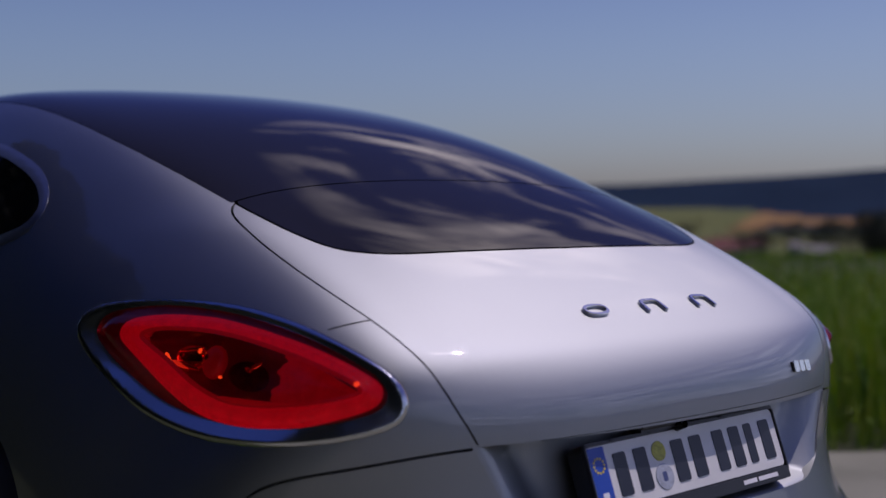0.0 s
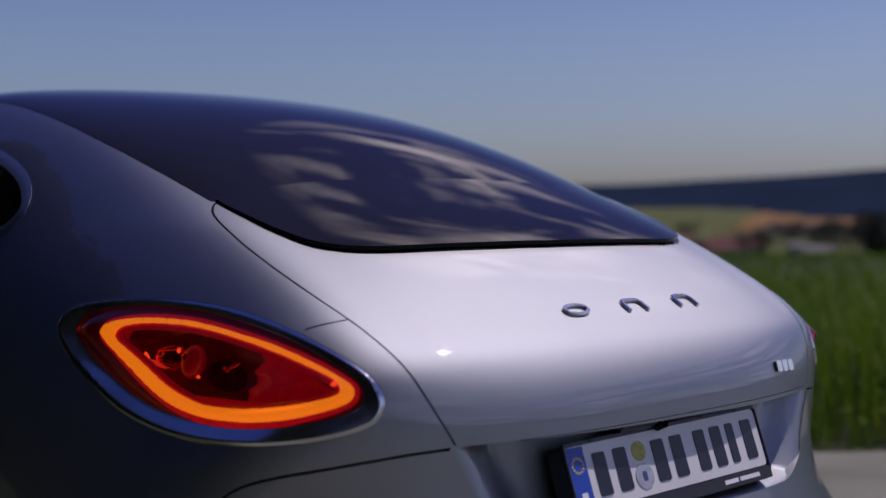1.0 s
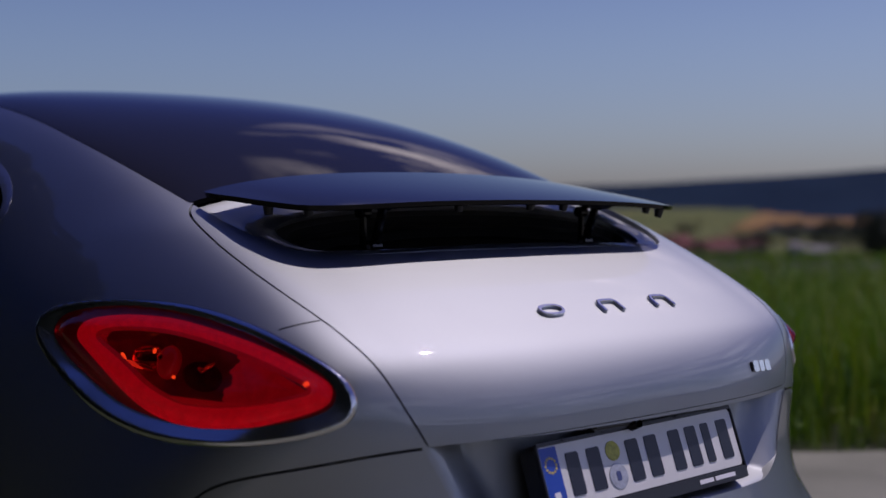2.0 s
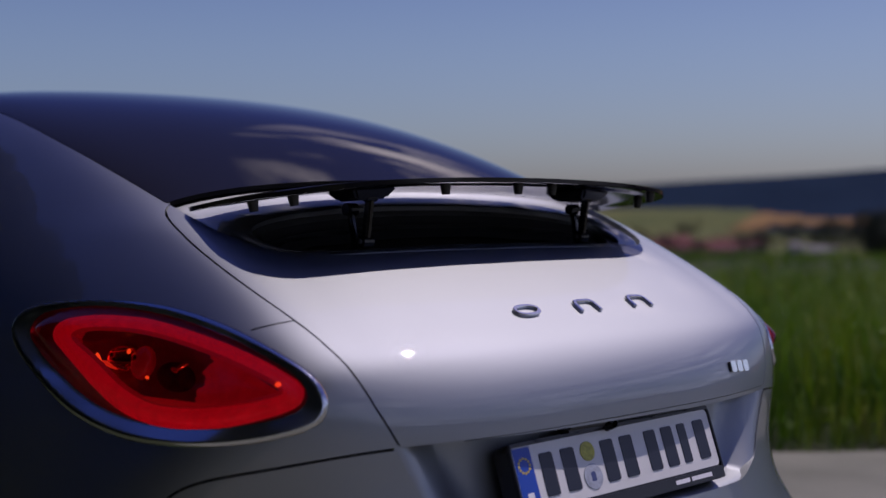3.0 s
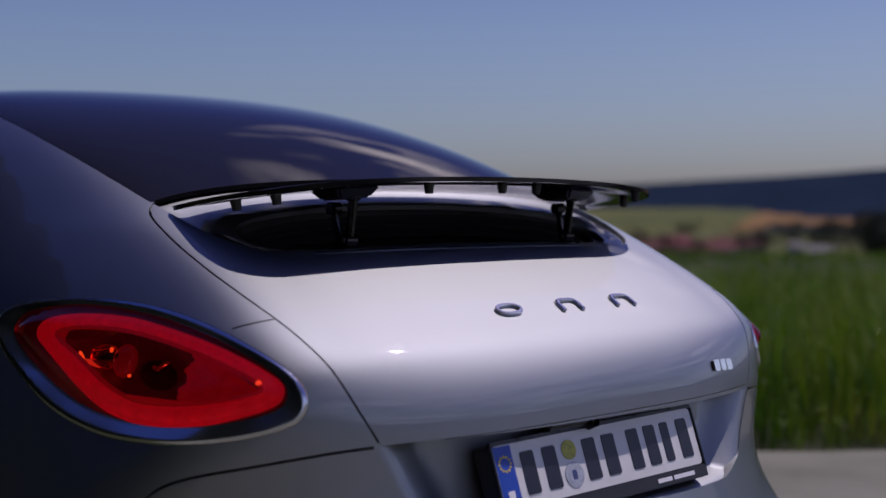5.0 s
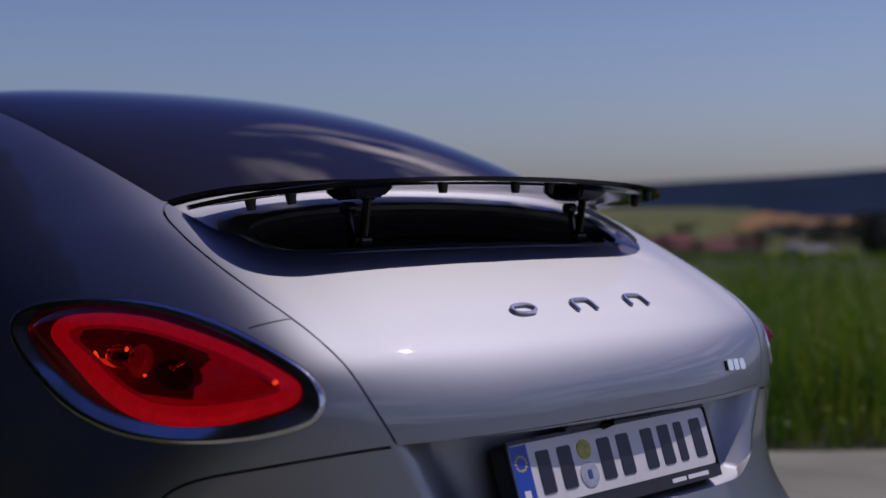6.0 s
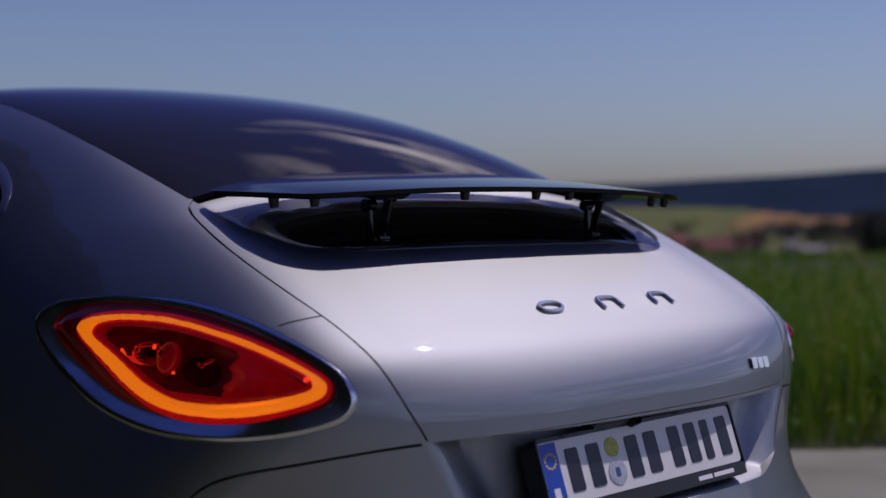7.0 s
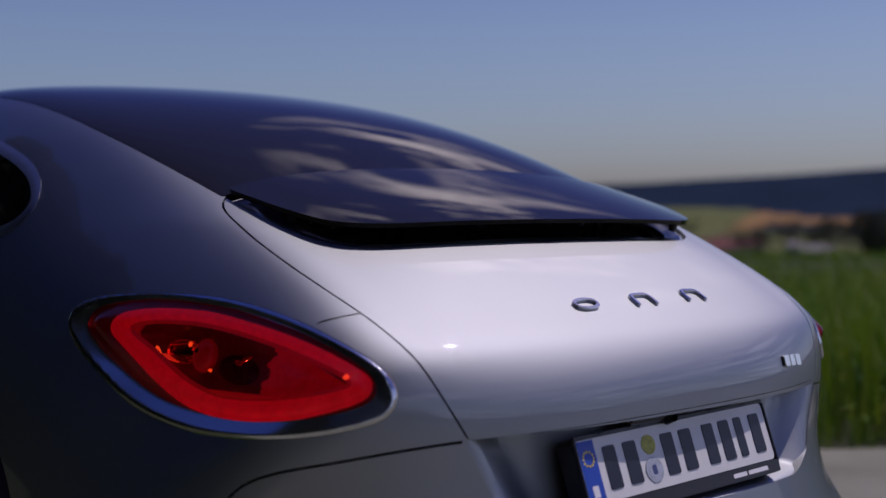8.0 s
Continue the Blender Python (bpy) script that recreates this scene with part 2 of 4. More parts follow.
def body_grid(along, across):
    """Points of the smooth body at places along the sections (rear to front) and across them (left side 0, middle 8, right side 16)."""
    rows = []
    for (yc, zc), (yp, zp), pairs in SECTIONS:
        half = [(0.0, 0.0)] + pairs + [(SIDE, 1.0)]
        full = [(-x, s) for x, s in reversed(half[1:])] + half
        rows.append([(x, yc + (yp - yc) * s, zc + (zp - zc) * s) for x, s in full])
    want = np.array(rows)
    net = want.copy()
    near_a, near_b = bspline_matrix(len(rows), range(len(rows))), bspline_matrix(len(rows[0]), range(len(rows[0])))
    for _ in range(2):
        have = np.einsum("ai,bj,ijk->abk", near_a, near_b, net)
        net += 0.8 * (want - have)
    wa, wb = bspline_matrix(len(rows), along), bspline_matrix(len(rows[0]), across)
    g = np.einsum("ai,bj,ijk->abk", wa, wb, net)
    # fuller shoulders over the tail lamps
    x, z = np.abs(g[..., 0]), g[..., 2]
    full = ease(x, 0.50, 0.62) * ease(z, 0.86, 0.95) * (1 - ease(z, 1.10, 1.20)) * (1 - ease(g[..., 1], 0.6, 0.9))
    g += 0.012 * full[..., None] * np.stack([np.sign(g[..., 0]) * 0.70, -0.35 + 0 * x, 0.62 + 0 * x], axis=2)
    return g


def grid_normals(g):
    du, dv = np.gradient(g, axis=0), np.gradient(g, axis=1)
    n = np.cross(dv, du)
    n /= np.maximum(np.linalg.norm(n, axis=2, keepdims=True), 1e-9)
    return n


FULL = (np.concatenate([np.linspace(0, 2, 20)[:-1], np.linspace(2, 12, 300)[:-1], np.linspace(12, 19, 60)]), np.linspace(0, 16, 193))
BODY = body_grid(*FULL)
NORMAL = grid_normals(BODY)


def link(name, verts, faces, mat, parent=None, label="", normals=None, smooth=True):
    me = bpy.data.meshes.new(name)
    me.from_pydata([tuple(map(float, v)) for v in verts], [], faces)
    me.materials.append(mat)
    if smooth:
        me.polygons.foreach_set("use_smooth", [True] * len(me.polygons))
    if normals is not None:
        me.normals_split_custom_set_from_vertices([tuple(map(float, n)) for n in normals])
    me.update()
    ob = new(name, me)
    if parent:
        ob.parent = parent
    if label:
        ob["label"] = label
    return ob


def part(name, bm, mat, parent, label="", smooth=False):
    me = bpy.data.meshes.new(name)
    bmesh.ops.recalc_face_normals(bm, faces=bm.faces)
    bm.to_mesh(me)
    bm.free()
    me.materials.append(mat)
    if smooth:
        me.polygons.foreach_set("use_smooth", [True] * len(me.polygons))
    ob = new(name, me)
    if parent:
        ob.parent = parent
    if label:
        ob["label"] = label
    return ob


def cut_panel(grid, normal, fields, lift=0.0, depth=0.012):
    """The part of a grid where every field is positive, cut clean along the fields' zero lines, with edges turned in by depth."""
    na, nb = grid.shape[:2]
    stack = np.concatenate([grid + normal * lift, normal, np.stack(fields, axis=2)], axis=2)
    flat_stack = stack.reshape(na * nb, -1)
    ids = np.arange(na * nb).reshape(na, nb)
    quads = np.stack([ids[:-1, :-1], ids[1:, :-1], ids[1:, 1:], ids[:-1, 1:]], axis=2).reshape(-1, 4)
    f = flat_stack[:, 6:]
    inside = (f > 0)
    some = inside[quads].any(axis=1).all(axis=1)
    whole = inside[quads].all(axis=(1, 2))
    verts, norms, faces, key_of = [], [], [], {}

    def vert(row):
        key = tuple(np.round(row[:3], 5))
        if key not in key_of:
            key_of[key] = len(verts)
            verts.append(row[:3])
            norms.append(row[3:6])
        return key_of[key]

    for q in quads[some & whole]:
        face = [vert(flat_stack[a]) for a in q]
        if len(set(face)) == 4:
            faces.append(face)
    for q in quads[some & ~whole]:
        ring = [flat_stack[a] for a in q]
        for k in range(6, 6 + f.shape[1]):
            out = []
            for a, b in zip(ring, ring[1:] + ring[:1]):
                if a[k] > 0:
                    out.append(a)
                if (a[k] > 0) != (b[k] > 0):
                    w = a[k] / (a[k] - b[k])
                    out.append(a + (b - a) * w)
            ring = out
            if not ring:
                break
        face = []
        for row in ring:
            i = vert(row)
            if i not in face:
                face.append(i)
        if len(face) > 2:
            faces.append(face)
    a, b, c = (np.array(verts[k]) for k in faces[0][:3])
    if np.cross(b - a, c - a) @ norms[faces[0][0]] < 0:
        faces = [face[::-1] for face in faces]
    if depth:
        uses = {}
        for face in faces:
            for a, b in zip(face, face[1:] + face[:1]):
                uses[(a, b)] = True
        rim = [(a, b) for a, b in uses if (b, a) not in uses]
        top, low = {}, {}
        for a, b in rim:
            for c in (a, b):
                if c not in top:
                    top[c] = len(verts)
                    verts.append(verts[c])
                    norms.append(norms[c])
                    low[c] = len(verts)
                    verts.append(verts[c] - np.array(norms[c]) * depth)
                    norms.append(norms[c])
            faces.append([top[b], top[a], low[a], low[b]])
        for a, b in rim:
            e = np.array(verts[b]) - np.array(verts[a])
            s = np.cross(e, norms[a])
            size = np.linalg.norm(s)
            if size > 1e-9:
                for c in (a, b):
                    norms[top[c]] = norms[low[c]] = s / size
    return verts, faces, [n / max(np.linalg.norm(n), 1e-9) for n in norms]


def spline(points, samples):
    """A smooth curve through a few points."""
    p = np.array(points, float)
    p = np.vstack([2 * p[0] - p[1], p, 2 * p[-1] - p[-2]])
    out = []
    for u in np.linspace(0, len(points) - 1, samples):
        k = min(int(u), len(points) - 2)
        f = u - k
        a, b, c, d = p[k:k + 4]
        out.append(0.5 * (2 * b + (c - a) * f + (2 * a - 5 * b + 4 * c - d) * f ** 2 + (3 * b - a - 3 * c + d) * f ** 3))
    return np.array(out)


def outline_field(a, b, ring):
    """Signed distance to a closed outline in two coordinates, positive inside."""
    shape = a.shape
    p = np.stack([a.ravel(), b.ravel()], axis=1)
    best = np.full(len(p), 1e9)
    odd = np.zeros(len(p), bool)
    for u, v in zip(ring, np.roll(ring, -1, axis=0)):
        d = v - u
        w = np.clip(((p - u) @ d) / max(d @ d, 1e-12), 0, 1)
        best = np.minimum(best, np.hypot(*(p - u - w[:, None] * d).T))
        if u[1] != v[1]:
            cross = ((u[1] > p[:, 1]) != (v[1] > p[:, 1])) & (p[:, 0] < (v[0] - u[0]) * (p[:, 1] - u[1]) / (v[1] - u[1]) + u[0])
            odd ^= cross
    return np.where(odd, best, -best).reshape(shape)


# ---- lie of the land ----
def bearing(degrees, distance):
    """A place by its compass bearing (from +y towards +x) and distance."""
    return distance * math.sin(radians(degrees)), distance * math.cos(radians(degrees))


def land_height(x, y):
    r = math.hypot(x, y)
    a = math.degrees(math.atan2(x, y))
    keys = [(0, 0), (25, -0.02), (60, -1.0), (120, -4), (250, -9), (420, -13), (700, -10), (1100, 5), (1500, 20), (2000, 50), (2800, 82), (3300, 82), (4200, 40)]
    for (r0, h0), (r1, h1) in zip(keys, keys[1:]):
        if r <= r1:
            f = (r - r0) / (r1 - r0)
            h = h0 + (h1 - h0) * f * f * (3 - 2 * f)
            break
    else:
        h = 40
    if r > 1100:
        w = min(1, (r - 1100) / 1200)
        h += w * (19 * math.sin(radians((a - 54.3) * 8)) - 3 + 6 * noise.noise((x / 300, y / 300, 0)))
    elif r > 60:
        h += min(1, (r - 60) / 300) * 1.5 * noise.noise((x / 120, y / 120, 0))
    return h


def zone_material(name, tones, scale, rough=0.9, bump=0.4, fine=2.0):
    """Natural ground with patches of several tones."""
    m = bpy.data.materials.new(name)
    m.use_nodes = True
    n, l = m.node_tree.nodes, m.node_tree.links
    b = n["Principled BSDF"]
    b.inputs["Roughness"].default_value = rough
    b.inputs["Specular IOR Level"].default_value = 0.2
    co, big, small, ramp_ = n.new("ShaderNodeTexCoord"), n.new("ShaderNodeTexNoise"), n.new("ShaderNodeTexNoise"), n.new("ShaderNodeValToRGB")
    big.inputs["Scale"].default_value, big.inputs["Detail"].default_value = scale, 5
    small.inputs["Scale"].default_value, small.inputs["Detail"].default_value = fine, 6
    mid = n.new("ShaderNodeMix")
    mid.inputs["Factor"].default_value = 0.45
    l.new(co.outputs["Object"], big.inputs["Vector"])
    l.new(co.outputs["Object"], small.inputs["Vector"])
    l.new(big.outputs["Fac"], mid.inputs["A"])
    l.new(small.outputs["Fac"], mid.inputs["B"])
    el = ramp_.color_ramp.elements
    el[0].position, el[0].color = 0.36, (*tones[0], 1)
    el[1].position, el[1].color = 0.64, (*tones[-1], 1)
    for k, tone in enumerate(tones[1:-1]):
        e = el.new(0.36 + 0.28 * (k + 1) / (len(tones) - 1))
        e.color = (*tone, 1)
    l.new(mid.outputs["Result"], ramp_.inputs[0])
    l.new(ramp_.outputs[0], b.inputs["Base Color"])
    bp = n.new("ShaderNodeBump")
    bp.inputs["Strength"].default_value = bump
    l.new(small.outputs["Fac"], bp.inputs["Height"])
    l.new(bp.outputs[0], b.inputs["Normal"])
    return m


ASPHALT = zone_material("pale_worn_asphalt", [(0.125, 0.130, 0.100), (0.178, 0.185, 0.146), (0.218, 0.222, 0.178)], 1.5, 0.85, 0.3, 120)
MEADOW = zone_material("meadow", [(0.018, 0.024, 0.010), (0.034, 0.042, 0.018), (0.05, 0.056, 0.026)], 0.5, fine=9)
PASTURE = zone_material("green_yellow_field", [(0.05, 0.075, 0.014), (0.115, 0.115, 0.027)], 0.01, fine=0.1)
GRAIN = zone_material("ripe_grain_field", [(0.17, 0.095, 0.025), (0.24, 0.145, 0.045)], 0.008, fine=0.05)
# the blue of far haze is put into the woods' colour
HAZE_FOREST = zone_material("haze_blue_wooded_hills", [(0.004, 0.011, 0.026), (0.012, 0.024, 0.046)], 0.01, fine=0.04)
HAZE_FOREST.node_tree.nodes["Principled BSDF"].inputs["Specular IOR Level"].default_value = 0.02


def land():
    radii = [0, 3, 6, 10, 15, 22, 32, 45, 60, 85, 120, 170, 240, 320, 420, 520, 620, 700, 750, 800, 850, 900, 940, 980, 1030, 1100, 1200, 1350, 1500, 1750, 2000, 2250, 2500, 2800, 3300, 4200]
    azimuths = [k * 1.5 for k in range(27)] + [40.5 + 0.3 * k for k in range(105)] + [72 + 1.5 * k for k in range(192)]
    steps = len(azimuths)
    verts, faces, mats = [(0, 0, 0)], [], []
    for r in radii[1:]:
        for k in range(steps):
            x, y = bearing(azimuths[k], r)
            verts.append((x, y, land_height(x, y) - 0.01))
    for k in range(steps):
        faces.append((0, 1 + k, 1 + (k + 1) % steps))
        mats.append(0)
    for i in range(1, len(radii) - 1):
        for k in range(steps):
            a, b = 1 + (i - 1) * steps + k, 1 + (i - 1) * steps + (k + 1) % steps
            faces.append((a, a + steps, b + steps, b))
            az, r = azimuths[k], radii[i]
            if r < 700:
                mats.append(0 if r < 330 else 1)
            elif r < 1100:
                edge = 53.2 + 2.6 * (r - 700) / 400
                far = (az * 7 // 40) % 3
                if 40 < az < 75:
                    wood_edge = 1100 - 36 * min(6, max(0, az - 51))
                    hedge = r < 800 and az > 54.4 + (r - 700) / 90
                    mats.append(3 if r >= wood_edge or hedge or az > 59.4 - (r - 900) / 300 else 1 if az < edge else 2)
                else:
                    mats.append(2 if far == 1 else 1)
            else:
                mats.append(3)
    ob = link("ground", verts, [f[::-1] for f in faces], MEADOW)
    for m in (PASTURE, GRAIN, HAZE_FOREST):
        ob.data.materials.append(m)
    ob.data.polygons.foreach_set("material_index", mats)
    tagged(ob, "rolling meadow, fields and wooded hills reaching the horizon", "ground", kind="structure")


land()

# the paved place on which the car stands; its far edge runs along the meadow
EDGE, ALONG = Vector((3.4, 1.80)), Vector((0.80, -0.60)).normalized()
INTO = Vector((0.60, 0.80))


def road():
    bm = bmesh.new()
    rng = random.Random(4)
    far, near = [], []
    count = 160
    for k in range(count + 1):
        s = -40 + 80 * k / count
        wob = rng.uniform(-0.035, 0.035)
        p, q = EDGE + ALONG * s + INTO * wob, EDGE + ALONG * s - INTO * 16
        far.append(bm.verts.new((p.x, p.y, 0)))
        near.append(bm.verts.new((q.x, q.y, 0)))
    for k in range(count):
        bm.faces.new((near[k], near[k + 1], far[k + 1], far[k]))
    # cut short out of view, so dark meadow mirrors darker in the left flank
    bmesh.ops.bisect_plane(bm, geom=bm.verts[:] + bm.edges[:] + bm.faces[:], plane_co=(-1.6, 1.2, 0), plane_no=(-1, 0.55, 0), clear_outer=True)
    r = bmesh.ops.extrude_face_region(bm, geom=bm.faces[:])
    bmesh.ops.translate(bm, vec=(0, 0, 0.012), verts=[g for g in r["geom"] if isinstance(g, bmesh.types.BMVert)])
    bmesh.ops.translate(bm, vec=(0, 0, -0.012), verts=bm.verts)
    tagged(part("road", bm, ASPHALT, None), "pale worn asphalt with a ragged edge beside the meadow", "road", kind="structure")


road()


# ---- meadow grass ----
def leaf_material(name, tones):
    m = bpy.data.materials.new(name)
    m.use_nodes = True
    n, l = m.node_tree.nodes, m.node_tree.links
    b = n["Principled BSDF"]
    b.inputs["Roughness"].default_value = 0.6
    g, ramp_ = n.new("ShaderNodeNewGeometry"), n.new("ShaderNodeValToRGB")
    el = ramp_.color_ramp.elements
    el[0].color, el[1].color = (*tones[0], 1), (*tones[-1], 1)
    for k, tone in enumerate(tones[1:-1]):
        el.new((k + 1) / (len(tones) - 1)).color = (*tone, 1)
    place, patch, shift = n.new("ShaderNodeTexCoord"), n.new("ShaderNodeTexNoise"), n.new("ShaderNodeMath")
    patch.inputs["Scale"].default_value, patch.inputs["Detail"].default_value = 1.7, 3
    l.new(place.outputs["Object"], patch.inputs["Vector"])
    shift.operation, shift.use_clamp = "MULTIPLY_ADD", True
    widen = n.new("ShaderNodeMapRange")
    widen.inputs["From Min"].default_value, widen.inputs["From Max"].default_value = 0.36, 0.64
    widen.inputs["To Min"].default_value, widen.inputs["To Max"].default_value = -0.25, 0.45
    l.new(patch.outputs["Fac"], widen.inputs["Value"])
    l.new(g.outputs["Random Per Island"], shift.inputs[0])
    shift.inputs[1].default_value = 0.6
    l.new(widen.outputs[0], shift.inputs[2])
    l.new(shift.outputs[0], ramp_.inputs[0])
    l.new(ramp_.outputs[0], b.inputs["Base Color"])
    tr, mx = n.new("ShaderNodeBsdfTranslucent"), n.new("ShaderNodeMixShader")
    mx.inputs[0].default_value = 0.35
    l.new(ramp_.outputs[0], tr.inputs[0])
    l.new(b.outputs[0], mx.inputs[1])
    l.new(tr.outputs[0], mx.inputs[2])
    l.new(mx.outputs[0], n["Material Output"].inputs[0])
    return m


GRASS = leaf_material("grass", [(0.024, 0.075, 0.001), (0.072, 0.175, 0.002), (0.125, 0.235, 0.004), (0.17, 0.23, 0.008), (0.215, 0.225, 0.024)])
FOLIAGE = leaf_material("foliage", [(0.006, 0.012, 0.004), (0.014, 0.025, 0.007)])


def meadow_grass():
    rng = np.random.default_rng(7)
    verts, faces = [], []

    def blade(x, y, h, w, lean, turn_):
        dx, dy = math.cos(turn_), math.sin(turn_)
        ux, uy = -dy, dx
        k = len(verts)
        ground = land_height(x, y)
        for f, ww in ((0, 1.0), (0.55, 0.8)):
            b = lean * f * f
            for side in (-1, 1):
                verts.append((x + dx * b * h + ux * side * w * ww, y + dy * b * h + uy * side * w * ww, ground + f * h - 0.02))
        verts.append((x + dx * lean * h, y + dy * lean * h, ground + h))
        faces.append((k, k + 1, k + 3, k + 2))
        faces.append((k + 2, k + 3, k + 4))

    for count, lo, hi, s0, s1, wide in ((26000, 0.03, 3.0, -7, 7, 0.004), (22000, 3.0, 12.0, -8, 14, 0.007), (14000, 12.0, 45.0, -10, 40, 0.016)):
        d = rng.uniform(lo, hi, count)
        s = rng.uniform(s0, s1, count)
        for dd, ss in zip(d, s):
            p = EDGE + ALONG * ss + INTO * dd
            clump = 0.5 + 0.5 * noise.noise((p.x * 0.9, p.y * 0.9, 3))
            full = min(1, 0.22 + dd / 0.55)
            h = full * (0.46 + 0.40 * clump) * rng.uniform(0.6, 1.12) * (0.35 + 0.65 / (1 + (dd / 9) ** 2))
            blade(p.x, p.y, h, wide * rng.uniform(0.6, 1.5), rng.uniform(0.05, 0.6), rng.uniform(0, 6.283))
    # broad weed leaves and seed heads among the blades
    for count, lo, hi, s0, s1, size in ((20000, 0.02, 3.5, -7, 7, 0.016), (12000, 3.5, 14.0, -8, 14, 0.028)):
        for dd, ss in zip(rng.uniform(lo, hi, count), rng.uniform(s0, s1, count)):
            p = EDGE + ALONG * ss + INTO * dd
            clump = 0.5 + 0.5 * noise.noise((p.x * 1.6, p.y * 1.6, 8))
            if rng.random() > 0.25 + 0.9 * clump:
                continue
            tall = min(1, 0.2 + dd / 0.55) * (0.35 + 0.42 * clump) * (0.35 + 0.65 / (1 + (dd / 9) ** 2))
            c = Vector((p.x, p.y, land_height(p.x, p.y) + tall * rng.uniform(0.15, 1.1)))
            a, tip = rng.uniform(0, 6.283), rng.uniform(-0.5, 0.9)
            along = Vector((math.cos(a), math.sin(a), tip)) * size * rng.uniform(0.6, 1.6)
            wide = Vector((-math.sin(a), math.cos(a), rng.uniform(-0.4, 0.4))) * size * rng.uniform(0.25, 0.6)
            k = len(verts)
            verts.extend(tuple(v) for v in (c - along, c + wide, c + along, c - wide))
            faces.append((k, k + 1, k + 2, k + 3))
    tagged(link("meadow_grass", verts, faces, GRASS, smooth=False), "tall green meadow grass with pale seed stalks beside the asphalt", "grass", kind="stuff")


meadow_grass()


# ---- far trees and village ----
BARK = material("bark", (0.06, 0.045, 0.035), 0.9, vary=0.3, scale=4, bump=0.4, fine=20)


def tree(x, y, height, spread, seed, leaves=900):
    rng = random.Random(seed)
    base = land_height(x, y)
    top = new("tree")
    top.location = (x, y, base)
    if x < -5:
        tagged(top, "unseen dark leafy tree added to darken the car's left side", "tree", group="wood edge")
    else:
        tagged(top, "dark leafy tree standing at the field's edge", "tree", group="field trees")
    bm = bmesh.new()
    bmesh.ops.create_cone(bm, segments=8, radius1=height * 0.035, radius2=height * 0.012, depth=height * 0.7, matrix=Matrix.Translation((0, 0, height * 0.33)))
    for k in range(6):
        a, z = k * 1.05 + rng.random(), height * rng.uniform(0.3, 0.6)
        m = Matrix.Translation((0, 0, z)) @ pose(0, 0, 0, 0, rng.uniform(35, 60), math.degrees(a)) @ Matrix.Translation((0, 0, height * 0.15))
        bmesh.ops.create_cone(bm, segments=6, radius1=height * 0.014, radius2=height * 0.004, depth=height * 0.32, matrix=m)
    part("trunk", bm, BARK, top)
    lobes = [(rng.gauss(0, spread * 0.33), rng.gauss(0, spread * 0.33), height * rng.uniform(0.15 if x < -5 else 0.35, 0.85), rng.uniform(0.2, 0.42) * spread) for _ in range(14)]
    verts, faces = [], []
    for _ in range(leaves):
        cx, cy, cz, cr = rng.choice(lobes)
        v = Vector((rng.gauss(0, 1), rng.gauss(0, 1), rng.gauss(0, 1))).normalized() * cr * rng.uniform(0.6, 1.05)
        c = Vector((cx, cy, cz)) + Vector((v.x, v.y, v.z * 0.85))
        size = height * rng.uniform(0.02, 0.05)
        r = Euler((rng.uniform(0, 6), rng.uniform(0, 6), rng.uniform(0, 6))).to_matrix()
        k = len(verts)
        for q in ((-1, 0, 0), (0, -0.6, 0.2), (1, 0, 0), (0, 0.6, 0.2)):
            verts.append(c + r @ (Vector(q) * size))
        faces.append((k, k + 1, k + 2, k + 3))
    link("crown", verts, faces, FOLIAGE, top, smooth=False)


# the big dark one near, others along the fields
tree(*bearing(60.6, 135), 4.5, 5.6, 1, 5500)
tree(*bearing(62.2, 130), 5.0, 6.2, 2, 5500)
tree(*bearing(64.0, 132), 5.6, 6.5, 3, 3500)
for k, (az, dist, h) in enumerate([(49.2, 330, 9), (50.6, 360, 8), (52.2, 380, 7), (54.3, 300, 8), (55.0, 340, 9), (56.2, 420, 12), (57.2, 400, 11), (58.3, 380, 12), (58.9, 350, 10), (51.5, 520, 10), (57.8, 470, 12)]):
    tree(*bearing(az, dist), h, h * 0.9, 10 + k, 500)

# unseen trees added along the car's left, to darken its flank by reflection
for k in range(1, 14):
    tree(-8.6 - 2.0 * (k % 2) - 0.8 * (k % 3), -12 + 4.0 * k, 7.0 + 0.8 * (k % 4), 6.6, 60 + k, 11000)

ROOF = material("red_roof_tiles", (0.11, 0.02, 0.02), 0.8, vary=0.25, scale=0.6, fine=6)
RENDERED = material("pale_house_wall", (0.42, 0.40, 0.36), 0.9, vary=0.08, scale=0.5, fine=8)
GREY_WALL = material("grey_boards", (0.09, 0.09, 0.09), 0.9, vary=0.2, scale=0.6)
PALE_ROOF = material("pale_sheet_roof", (0.08, 0.085, 0.09), 0.5, vary=0.05)


